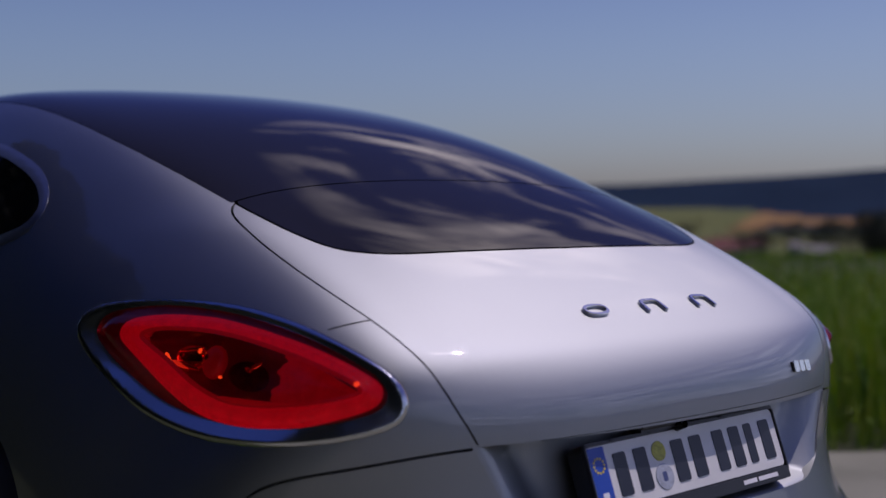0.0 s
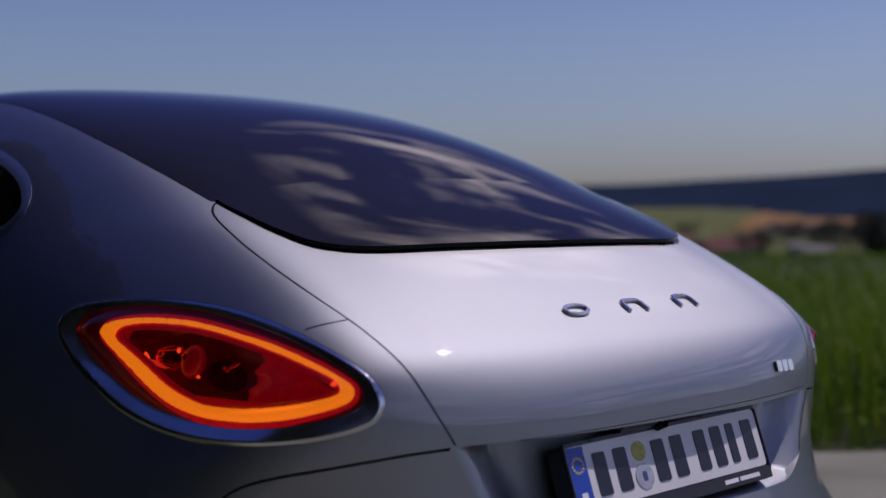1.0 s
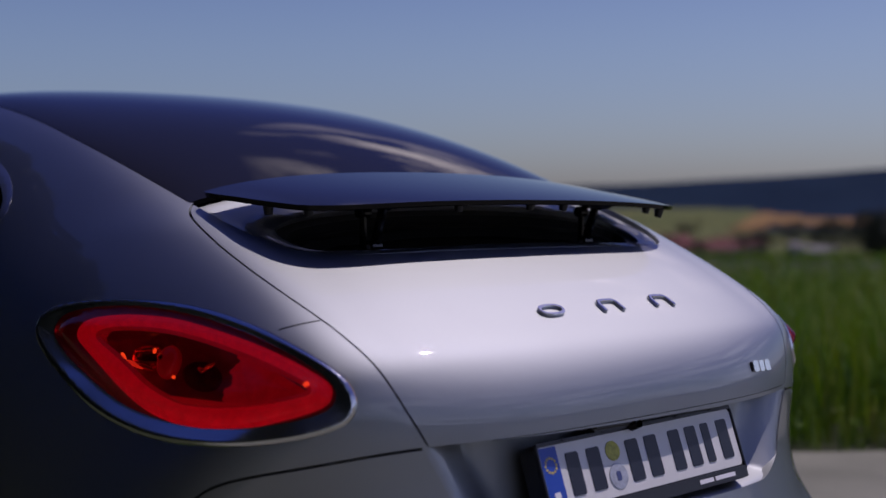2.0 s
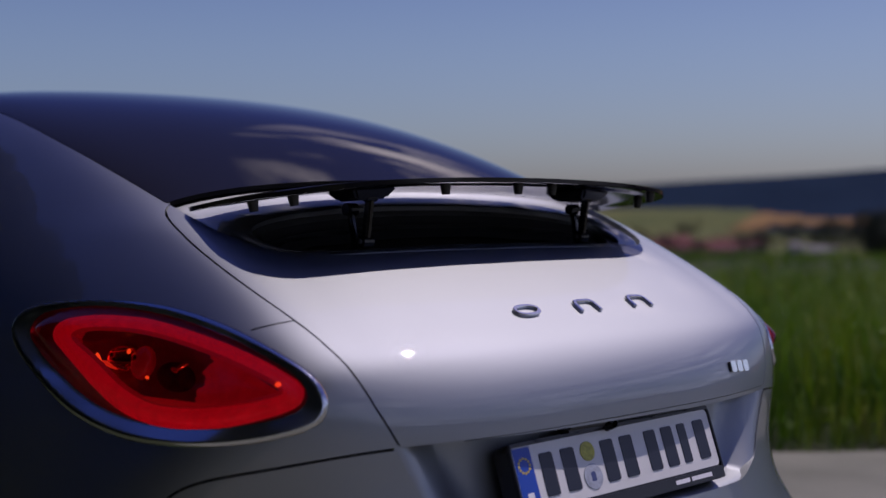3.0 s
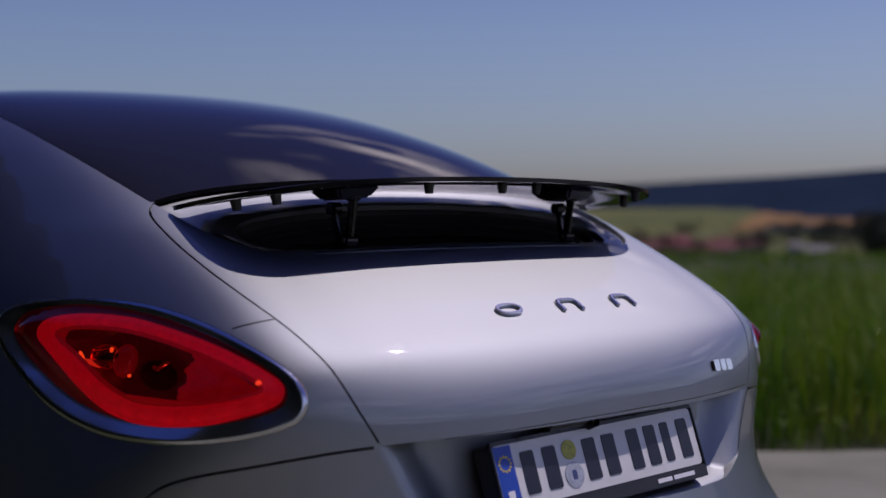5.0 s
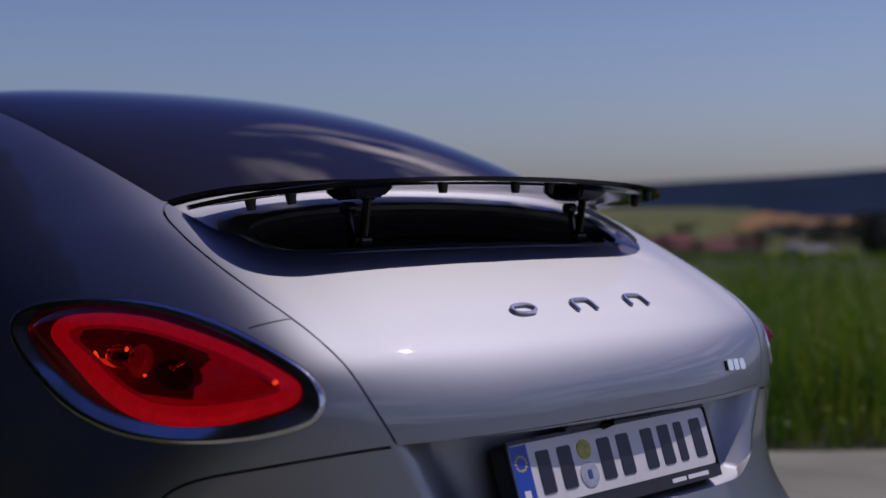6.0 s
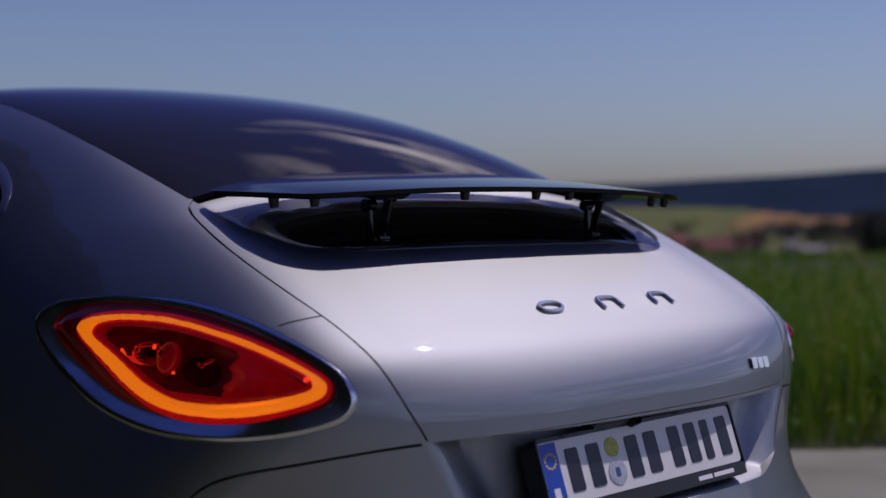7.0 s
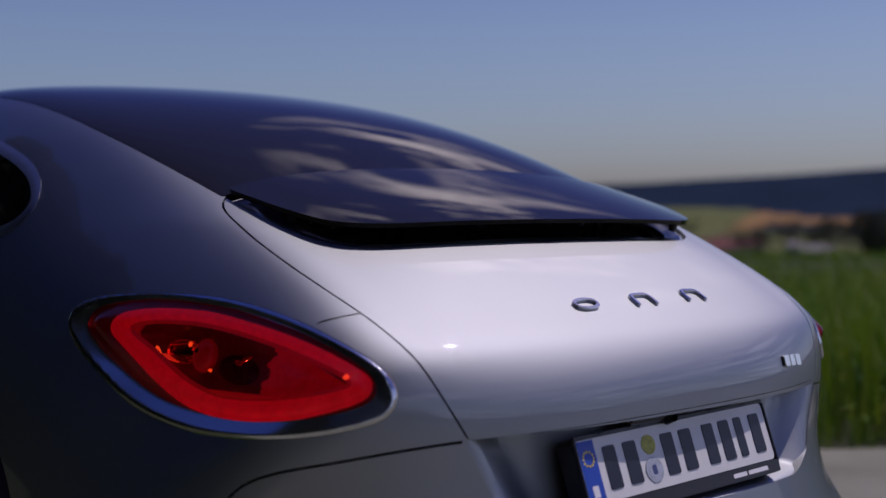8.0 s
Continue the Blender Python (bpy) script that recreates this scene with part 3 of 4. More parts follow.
def house(az, dist, long, deep, wall_h, roof_h, turn_deg, roof_mat, label, wall_mat=None):
    x, y = bearing(az, dist)
    top = new("house")
    top.matrix_basis = pose(x, y, land_height(x, y) - 0.3, 0, 0, turn_deg)
    tagged(top, label, "house", group="village houses")
    bm = bmesh.new()
    bmesh.ops.create_cube(bm, size=1, matrix=Matrix.Translation((0, 0, wall_h / 2)) @ Matrix.Diagonal((long, deep, wall_h, 1)))
    part("wall", bm, wall_mat or RENDERED, top)
    bm = bmesh.new()
    a, b = long / 2 + 0.4, deep / 2 + 0.5
    vs = [bm.verts.new(p) for p in ((-a, -b, wall_h + 0.01), (a, -b, wall_h + 0.01), (a, b, wall_h + 0.01), (-a, b, wall_h + 0.01), (-a, 0, wall_h + roof_h), (a, 0, wall_h + roof_h))]
    for q in ((0, 1, 5, 4), (2, 3, 4, 5), (1, 2, 5), (3, 0, 4), (3, 2, 1, 0)):
        bm.faces.new([vs[k] for k in q])
    roof = part("roof", bm, roof_mat, top)
    bm = bmesh.new()
    bmesh.ops.create_cube(bm, size=1, matrix=Matrix.Translation((long * 0.2, 0.3, wall_h + roof_h * 0.95)) @ Matrix.Diagonal((0.7, 0.7, 1.4, 1)))
    part("chimney", bm, ROOF, roof)
    for k in range(int(long // 3)):
        bm = bmesh.new()
        bmesh.ops.create_cube(bm, size=1, matrix=Matrix.Translation((-long / 2 + 1.5 + 3 * k, -deep / 2 - 0.02, wall_h * 0.55)) @ Matrix.Diagonal((1.1, 0.1, 1.3, 1)))
        part("window", bm, GLASS, top)


RED = "pale village house with a red tiled roof below the hills"
for az, dist, long, turn_deg in ((50.2, 410, 16, -45), (51.4, 395, 14, -60), (52.4, 400, 18, -50), (53.4, 415, 14, -38), (54.1, 430, 16, -55), (51.0, 450, 12, -20)):
    house(az, dist, long, 9, 2.8, 3.0, turn_deg, ROOF, RED)
house(56.5, 380, 3, 4, 4.2, 1.4, -50, PALE_ROOF, "small white building with a pale sheet roof beyond the meadow")
house(57.6, 390, 9, 7, 2.4, 2.0, -55, PALE_ROOF, "low grey barn with a sheet roof beyond the meadow", GREY_WALL)


# ---- the car ----
X, Y, Z = BODY[..., 0], BODY[..., 1], BODY[..., 2]
SIDEWAYS = np.abs(X)
GAP = 0.0022


def lookup(value, pairs):
    """A smooth curve through pairs of value and result."""
    a, b = np.array(pairs, float).T
    fine = np.linspace(a[0], a[-1], 600)
    curve = np.interp(fine, a, b)
    for _ in range(3):
        padded = np.concatenate([2 * curve[0] - curve[1:13][::-1], curve, 2 * curve[-1] - curve[-13:-1][::-1]])
        curve = np.convolve(padded, np.ones(25) / 25, "valid")
    return np.interp(value, fine, curve)


def both_sides(half):
    """A closed outline from its right half, front to rear."""
    h = spline(half, 60)
    return np.vstack([h, (h * (-1, 1))[::-1]])


# outlines seen from above (x, y)
SPOILER = both_sides([(0.574, 0.640), (0.566, 0.560), (0.546, 0.465), (0.500, 0.382), (0.405, 0.336), (0.22, 0.317), (0, 0.311)])
WELL = both_sides([(0.10, 0.546), (0.25, 0.542), (0.40, 0.530), (0.472, 0.507), (0.492, 0.468), (0.480, 0.420), (0.445, 0.383), (0.36, 0.362), (0.2, 0.354), (0, 0.350)])
rail = lookup(Y, [(0.0, 0.574), (0.64, 0.575), (0.85, 0.594), (1.1, 0.603), (1.45, 0.594), (1.8, 0.58), (2.6, 0.57), (3.2, 0.62)])
front_glass = 3.28 - 0.25 * (X / 0.62) ** 2
split = 0.640 + 0.0 * X
# rear shut line of the tailgate, half width by height
shut = lookup(Z, [(0.60, 0.40), (0.775, 0.489), (0.83, 0.519), (0.871, 0.537), (0.908, 0.552), (0.938, 0.566), (0.968, 0.579), (0.997, 0.594), (1.041, 0.608), (1.088, 0.614), (1.124, 0.611), (1.142, 0.605), (1.154, 0.597), (1.164, 0.583), (1.18, 0.545)])
LIP = 0.777 + 0.004 * np.cos(np.clip(X / 0.5, -1, 1) * math.pi / 2) + 0.010 * X
bumper_top = lookup(SIDEWAYS, [(0, 0.772), (0.494, 0.771), (0.563, 0.765), (0.625, 0.755), (0.68, 0.743), (0.73, 0.731), (0.764, 0.716), (0.79, 0.690), (0.81, 0.64), (0.83, 0.5), (0.93, 0.3)])
rearward = 1.2 - Y
f_spoiler = outline_field(X, Y, SPOILER)
f_spoiler = np.where(Z > 0.9, f_spoiler, -1)
f_well = np.where(Z > 0.9, outline_field(X, Y, WELL), -1)
f_rail = rail - SIDEWAYS
f_shut = shut - SIDEWAYS
f_low = Z - LIP
f_recess = np.minimum(np.minimum((0.496 - (0.771 - Z) * 0.53) - SIDEWAYS, LIP - Z), Z - (0.612 + 0.06 * ease(SIDEWAYS, 0.32, 0.52)))
f_recess = np.minimum(f_recess, 0.6 - Y)


def light_outline(points, rise=0.0):
    n = len(points)
    points = [(u, h + rise) for u, h in points]
    return spline(points * 3, (3 * n - 1) * 6 + 1)[n * 6:2 * n * 6]


# outlines of the tail lamps: distance round the corner of the car, height
BEZEL = light_outline([(1.143, 0.938), (1.113, 0.968), (1.042, 0.985), (0.909, 0.993), (0.796, 0.987), (0.689, 0.964), (0.600, 0.930), (0.534, 0.893), (0.507, 0.856), (0.513, 0.824), (0.548, 0.804), (0.631, 0.787), (0.752, 0.776), (0.870, 0.776), (0.979, 0.802), (1.073, 0.857), (1.128, 0.901)])
LENS = light_outline([(1.097, 0.929), (1.064, 0.962), (0.942, 0.980), (0.805, 0.972), (0.677, 0.943), (0.580, 0.901), (0.540, 0.868), (0.545, 0.837), (0.595, 0.818), (0.704, 0.801), (0.805, 0.797), (0.920, 0.814), (1.022, 0.861), (1.081, 0.902)], 0.004)
LOOP_OUT = light_outline([(1.064, 0.922), (1.045, 0.949), (0.970, 0.964), (0.868, 0.966), (0.779, 0.954), (0.694, 0.935), (0.614, 0.908), (0.560, 0.880), (0.548, 0.858), (0.562, 0.837), (0.611, 0.821), (0.684, 0.809), (0.762, 0.802), (0.837, 0.802), (0.907, 0.818), (0.982, 0.860), (1.036, 0.896)], 0.008)
LOOP_IN = light_outline([(1.018, 0.918), (1.003, 0.936), (0.950, 0.946), (0.866, 0.947), (0.788, 0.936), (0.702, 0.916), (0.642, 0.898), (0.596, 0.880), (0.582, 0.865), (0.592, 0.857), (0.648, 0.846), (0.724, 0.834), (0.785, 0.828), (0.839, 0.830), (0.902, 0.850), (0.966, 0.886)], 0.009)


def lamp_coord(g):
    return 0.643 * g[..., 1] + 0.766 * np.abs(g[..., 0]), g[..., 2]


U, H = lamp_coord(BODY)
near_rear = (Y < 1.0) & (SIDEWAYS > 0.5) & (Z > 0.7)
f_bezel = np.where(near_rear, outline_field(U, H, BEZEL), -1)
REAR_ARCH, FRONT_ARCH = 0.372, 0.372
REAR_AXLE, FRONT_AXLE = 1.15, 3.82
f_arch = np.where(SIDEWAYS > 0.55, np.minimum(np.hypot(Y - REAR_AXLE, Z - 0.36) - REAR_ARCH, np.hypot(Y - FRONT_AXLE, Z - 0.36) - FRONT_ARCH), 1)
WINDOW = spline([(1.133, 1.146), (1.155, 1.190), (1.228, 1.235), (1.362, 1.278), (1.57, 1.320), (1.95, 1.365), (2.40, 1.350), (2.80, 1.235), (3.08, 1.08), (2.95, 1.01), (2.40, 1.005), (1.80, 1.025), (1.40, 1.058), (1.25, 1.082), (1.172, 1.106), (1.133, 1.146)], 140)[:-1]
f_window = np.where((SIDEWAYS > 0.6) & (Y > 1.0) & (Z > 0.95), outline_field(Y, Z, WINDOW), -1)

car = tagged(new("car"), "silver-lilac fastback saloon with black glass roof parked on asphalt", "car")


def panel(name, fields, mat, lift=0.0, depth=0.012, label="", grid=None, normal=None, parent=None, origin=(0, 0, 0)):
    g, n = (BODY, NORMAL) if grid is None else (grid, normal)
    v, f, nn = cut_panel(g, n, fields, lift, depth)
    v = [np.array(p) - origin for p in v]
    ob = link(name, v, f, mat, parent or car, label, nn)
    ob.location = origin
    return ob


one = np.ones_like(X)
# dark shell under the panels, open under the spoiler and behind lamps and plate
SHELL_IN = 0.02
panel("body_shell", [-f_well - 0.012, -f_bezel, -f_recess + 0.0, f_arch], SHUT, -SHELL_IN, 0, "dark inner shell in the panel gaps")
# black glass roof and rear window above the spoiler
panel("roof_glass", [f_rail - 0.0006, Y - split - GAP, front_glass - Y, Z - 1.0], GLASS, 0.001, 0.01, "tinted black glass roof and rear window")
# tailgate, with a sunk bed for the spoiler
tail_fields = [f_shut - GAP, f_low, split - Y - GAP, 0.9 - Y]
panel("tailgate", tail_fields + [-f_spoiler - GAP, one], PAINT, 0, 0.02, "lilac tailgate with rounded edges")
bed = -0.0135 - 0.005 * ease(f_spoiler, 0.004, 0.04)
bed_grid = BODY + NORMAL * bed[..., None]
panel("spoiler_bed", [f_spoiler + 0.006, -f_well, split - Y - GAP], PAINT, 0, 0.012, "lilac sunken bed under the raised spoiler", bed_grid, grid_normals(bed_grid))
flange_wide = 0.012 + 0.046 * ease(SIDEWAYS, 0.40, 0.49)
flange_share = np.clip((f_well + flange_wide) / (flange_wide + 0.006), 0, 1)
flange_grid = bed_grid + NORMAL * (0.002 + 0.007 * np.sin(math.pi * flange_share) * (0.75 + 0.25 * np.cos(4 * math.pi * flange_share)))[..., None]
panel("well_flange", [f_well + flange_wide, 0.006 - f_well, f_spoiler - 0.004], PAINT, 0, 0.01, "lilac moulded flange round the well", flange_grid, grid_normals(flange_grid))
frame_grid = BODY - NORMAL * 0.028
panel("well_trim", [f_well + 0.006, 0.026 - f_well], BLACK, 0, 0.03, "black trim round the small rear window", frame_grid, NORMAL)
deep_grid = BODY - NORMAL * (0.055 + 0.05 * ease(f_well, 0.0, 0.08))[..., None]
panel("rear_window", [f_well + 0.02, one], GLASS, 0, 0, "dark glass in the well below the spoiler", deep_grid, grid_normals(deep_grid))
step_grid = BODY - NORMAL * (0.045 + 0.012 * ease(f_well, 0.05, 0.06))[..., None]
panel("well_step", [f_well - 0.035, 0.052 - f_well], BLACK, 0, 0.02, "", step_grid, NORMAL)

# flanks: everything painted outside tailgate and roof, above the bumper
outside_gate = np.where(Y < split, np.maximum(-f_shut, -f_low), -f_rail)
outside_gate = np.where((Z < 0.70) & (Y < 1.0), SIDEWAYS - 0.3, outside_gate)
outside_gate = np.where(Y > 3.0, np.maximum(Y - front_glass, SIDEWAYS - rail), outside_gate)
above_bumper = np.where(Y < 0.6, Z - bumper_top, 1)
for side in (-1, 1):
    panel("quarter_panel", [outside_gate - np.where(Y < split, GAP * 0.6, 0.0005), above_bumper - 0.0022, -f_bezel - 0.001, f_arch, -f_window, X * side, 3.05 - Y], PAINT, 0, 0.015)
panel("front_body", [outside_gate, f_arch, -f_window, Y - 3.05 - GAP, one], PAINT, 0, 0.015)
panel("rear_bumper", [bumper_top - Z - 0.0026, 0.6 - Y, f_arch, -f_recess], PAINT, 0, 0.02, "lilac rear bumper under the tailgate")
# plate recess
side_edge = (0.496 - (0.771 - Z) * 0.53) - SIDEWAYS
hollow = -0.068 * ease(np.minimum(side_edge, (Z - 0.612) * 2.0 + 0.01), 0.0, 0.10) - 0.002
recess_grid = BODY + NORMAL * hollow[..., None]
panel("plate_recess", [f_recess + 0.003, one], PAINT, 0, 0, "lilac hollow panel behind the number plate", recess_grid, grid_normals(recess_grid))

# side windows with a bright frame
ring_lift = 0.004 * ease(f_window, 0.0, 0.008)
ring_grid = BODY + NORMAL * ring_lift[..., None]
for side in (-1, 1):
    panel("side_window", [f_window - 0.022, X * side], GLASS, -0.003, 0, "dark side window glass")
    panel("window_frame", [f_window, 0.024 - f_window, X * side], SATIN, 0, 0.012, "satin bright window frame", ring_grid, grid_normals(ring_grid))


# ---- tail lamps ----
LAMP_LENS = lens_material("red_lens", (0.93, 0.42, 0.40))
# faint emission in the bowl, plastic and ledge brightens the lamp's interior
LAMP_RED = material("glowing_red_lamp_plastic", (0.36, 0.006, 0.012), 0.25, vary=0.3, scale=20, coat=0.5, emit=(1.0, 0.01, 0.03), glow=0.10)
LAMP_DEEP = material("faint_glow_dark_red_lamp_bowl", (0.08, 0.002, 0.004), 0.3, vary=0.6, scale=14, coat=0.3, emit=(1.0, 0.01, 0.03), glow=0.010)
GUIDE = material("red_light_guide", (0.40, 0.005, 0.010), 0.3, vary=0.4, scale=26, emit=(1.0, 0.006, 0.022), glow=0.22)
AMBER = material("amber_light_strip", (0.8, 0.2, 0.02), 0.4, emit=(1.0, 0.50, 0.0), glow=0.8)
# emission for the marker, and for glints imitated by small glowing shapes
MARKER_GLINT = material("lit_marker_and_glints", (0.6, 0.05, 0.01), 0.3, emit=(1.0, 0.12, 0.01), glow=1.1)
GLINT_DIM = material("dim_fin_glint", (0.5, 0.03, 0.01), 0.3, emit=(1.0, 0.06, 0.01), glow=0.5)
LAMP_DARK = material("dark_lamp_bowl", (0.06, 0.003, 0.004), 0.5, vary=0.5, scale=30, spec=0.2)
BULB = material("red_bulb_cap", (0.5, 0.012, 0.02), 0.15, coat=1.0, emit=(1.0, 0.01, 0.02), glow=0.04)
GUIDE_DIM = material("glowing_red_lamp_ledge", (0.5, 0.01, 0.015), 0.25, emit=(1.0, 0.01, 0.02), glow=0.12)
REFLECTOR = material("red_chromed_reflector", (0.95, 0.12, 0.04), 0.10, 1.0)


def tail_lamp(side):
    across = np.linspace(1.2, 6.6, 170) if side < 0 else np.linspace(14.8, 9.4, 170)
    g = body_grid(np.linspace(2.6, 9.2, 190), across)
    n = grid_normals(g) * (1 if side < 0 else -1)
    u, h = lamp_coord(g)
    outer, lens = outline_field(u, h, BEZEL), outline_field(u, h, LENS)
    lo, li = outline_field(u, h, LOOP_OUT), outline_field(u, h, LOOP_IN)
    flip = 1 if side < 0 else -1

    def shaped(name, fields, lift, mat, depth, parent, label=""):
        s = g + n * lift[..., None]
        return panel(name, fields, mat, 0, depth, label, s, grid_normals(s) * flip, parent)

    bowl = -0.030 - 0.035 * ease(lens, 0.0, 0.06)
    lamp = shaped("tail_lamp", [lens + 0.012, outer * 0 + 1], bowl, LAMP_DEEP, 0, car, "oval red tail lamp in a bright bezel")
    wide = outer - lens
    share = np.clip(outer / np.maximum(wide, 0.004), 0, 1.3)
    bez = 0.001 + 0.006 * ease(outer, 0, 0.006) - 0.009 * np.clip(share, 0, 1)
    shaped("bezel", [outer, 0.001 - lens], bez, SMOKED, 0.02, lamp, "polished chrome bezel")
    dome = -0.005 + 0.026 * ease(lens, -0.005, 0.045)
    cover = shaped("lens", [lens, outer * 0 + 1], dome, LAMP_LENS, 0, lamp, "clear red plastic lens")
    cover.visible_shadow = False
    mid = np.minimum(lo, -li)
    tube = 0.010 * np.sqrt(np.clip(mid / 0.011, 0, 1))
    lo = lo + 0.004
    shaped("light_guide", [lo, -li], -0.027 + tube, GUIDE, 0.012, lamp, "glowing red light guide loop")
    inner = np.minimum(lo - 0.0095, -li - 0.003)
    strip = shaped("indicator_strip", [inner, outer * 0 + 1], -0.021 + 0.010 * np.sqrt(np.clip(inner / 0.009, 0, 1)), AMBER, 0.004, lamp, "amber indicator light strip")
    rim = shaped("inner_trim", [li, 0.007 - li], -0.024 - 0.5 * li, LAMP_RED, 0.02, lamp)
    # bulb with its reflector bowl
    def at(uu, hh):
        k = np.argmin((u - uu) ** 2 + (h - hh) ** 2)
        return Vector(g.reshape(-1, 3)[k]), Vector(n.reshape(-1, 3)[k])

    def inside(name, uu, hh, sink, size, mat, label="", lean=0):
        p, out = at(uu, hh)
        bm = bmesh.new()
        m = Matrix.Translation(p - out * sink) @ out.to_track_quat("Z", "Y").to_matrix().to_4x4() @ pose(0, 0, 0, 0, 0, lean)
        bmesh.ops.create_uvsphere(bm, u_segments=28, v_segments=16, radius=1, matrix=m @ Matrix.Diagonal((*size, 1)))
        return part(name, bm, mat, lamp, label, smooth=True)

    inside("bulb", 0.866, 0.899, 0.040, (0.026, 0.031, 0.018), BULB, "round red bulb cap")
    inside("bulb_nose", 0.872, 0.901, 0.026, (0.008, 0.008, 0.006), REFLECTOR)
    # highlights on the bulb cap, imitated by tiny glowing beads
    inside("bulb_glint", 0.893, 0.912, 0.030, (0.004, 0.005, 0.003), MARKER_GLINT)
    inside("bulb_glint", 0.846, 0.876, 0.028, (0.004, 0.003, 0.003), MARKER_GLINT)
    inside("reflector", 0.930, 0.902, 0.062, (0.046, 0.028, 0.026), REFLECTOR, "mirror-like red reflector bowl")
    # the orange glint on the reflector fins, added as glowing slivers
    inside("glint_fin", 0.962, 0.892, 0.036, (0.0055, 0.022, 0.006), MARKER_GLINT, "glowing sliver standing in for the orange-red glint on a reflector fin", 32)
    inside("glint_fin", 0.940, 0.890, 0.036, (0.026, 0.0045, 0.005), GLINT_DIM, "dim glowing sliver standing in for a reflector fin's orange-red glint", -12)
    inside("reflector", 0.920, 0.888, 0.038, (0.030, 0.005, 0.006), REFLECTOR, "mirror-like red reflector fin", -10)
    inside("reflector", 0.915, 0.917, 0.040, (0.032, 0.005, 0.006), REFLECTOR, "mirror-like red reflector fin", 8)
    inside("marker_led", 0.590, 0.885, 0.024, (0.006, 0.004, 0.003), MARKER_GLINT, "tiny lit orange-red marker", 30)
    inside("reflector", 0.782, 0.902, 0.034, (0.013, 0.004, 0.005), REFLECTOR, "mirror-like red reflector fin", 30)
    inside("reflector", 0.798, 0.892, 0.034, (0.009, 0.004, 0.005), REFLECTOR, "mirror-like red reflector fin", -20)
    inside("shade_bowl", 0.82, 0.888, 0.066, (0.050, 0.026, 0.016), LAMP_DARK, "dark bowl round the bulb", -8)
    # smooth red diffuser over the inner end of the lamp, with a ledge along its foot
    diff = np.minimum(li - 0.004, 0.752 - 0.35 * (h - 0.885) + 0.006 * np.sin(h * 190) + 0.004 * np.sin(h * 470) - u)
    shaped("diffuser", [diff, outer * 0 + 1], -0.048 + 0.020 * ease(diff, 0, 0.07), LAMP_RED, 0, lamp, "smooth red diffuser")
    foot = np.minimum(li - 0.003, 0.853 - 0.02 * (u - 0.6) - h)
    shaped("ledge", [foot, outer * 0 + 1], -0.026 + 0.004 * ease(foot, 0, 0.006), GUIDE_DIM, 0.015, lamp)
    out_mid = at(0.80, 0.885)[1]
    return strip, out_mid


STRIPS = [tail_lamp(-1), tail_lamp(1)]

# ---- rising spoiler ----
GLOSS_BLACK = material("gloss_black_plastic", (0.004, 0.004, 0.0045), 0.12, vary=0.1, scale=40)
HINGE = np.array((0, 0.640, 1.217))
spoiler = panel("spoiler", [f_spoiler - GAP, one], GLASS, 0.001, 0.009, "black gloss rising rear spoiler", origin=HINGE)
under_grid = BODY - NORMAL * (0.0095 + 0.003 * ease(f_spoiler, 0.02, 0.06))[..., None]
under = panel("underside", [f_spoiler - GAP - 0.001, one], GLOSS_BLACK, 0, 0, "", under_grid, -NORMAL, spoiler)
under.data.flip_normals()
under.matrix_basis = Matrix.Translation(-Vector(HINGE))


def on_body(x, y, sink=0.0):
    """The place on the smooth body over (x, y), looking down."""
    k = np.argmin((X - x) ** 2 + (Y - y) ** 2 + np.where(Z > 0.9, 0, 9))
    return Vector(BODY.reshape(-1, 3)[k]) - Vector(NORMAL.reshape(-1, 3)[k]) * sink, Vector(NORMAL.reshape(-1, 3)[k])


def on_spoiler(name, bm, mat, label=""):
    bmesh.ops.translate(bm, vec=-Vector(HINGE), verts=bm.verts)
    return part(name, bm, mat, spoiler, label)


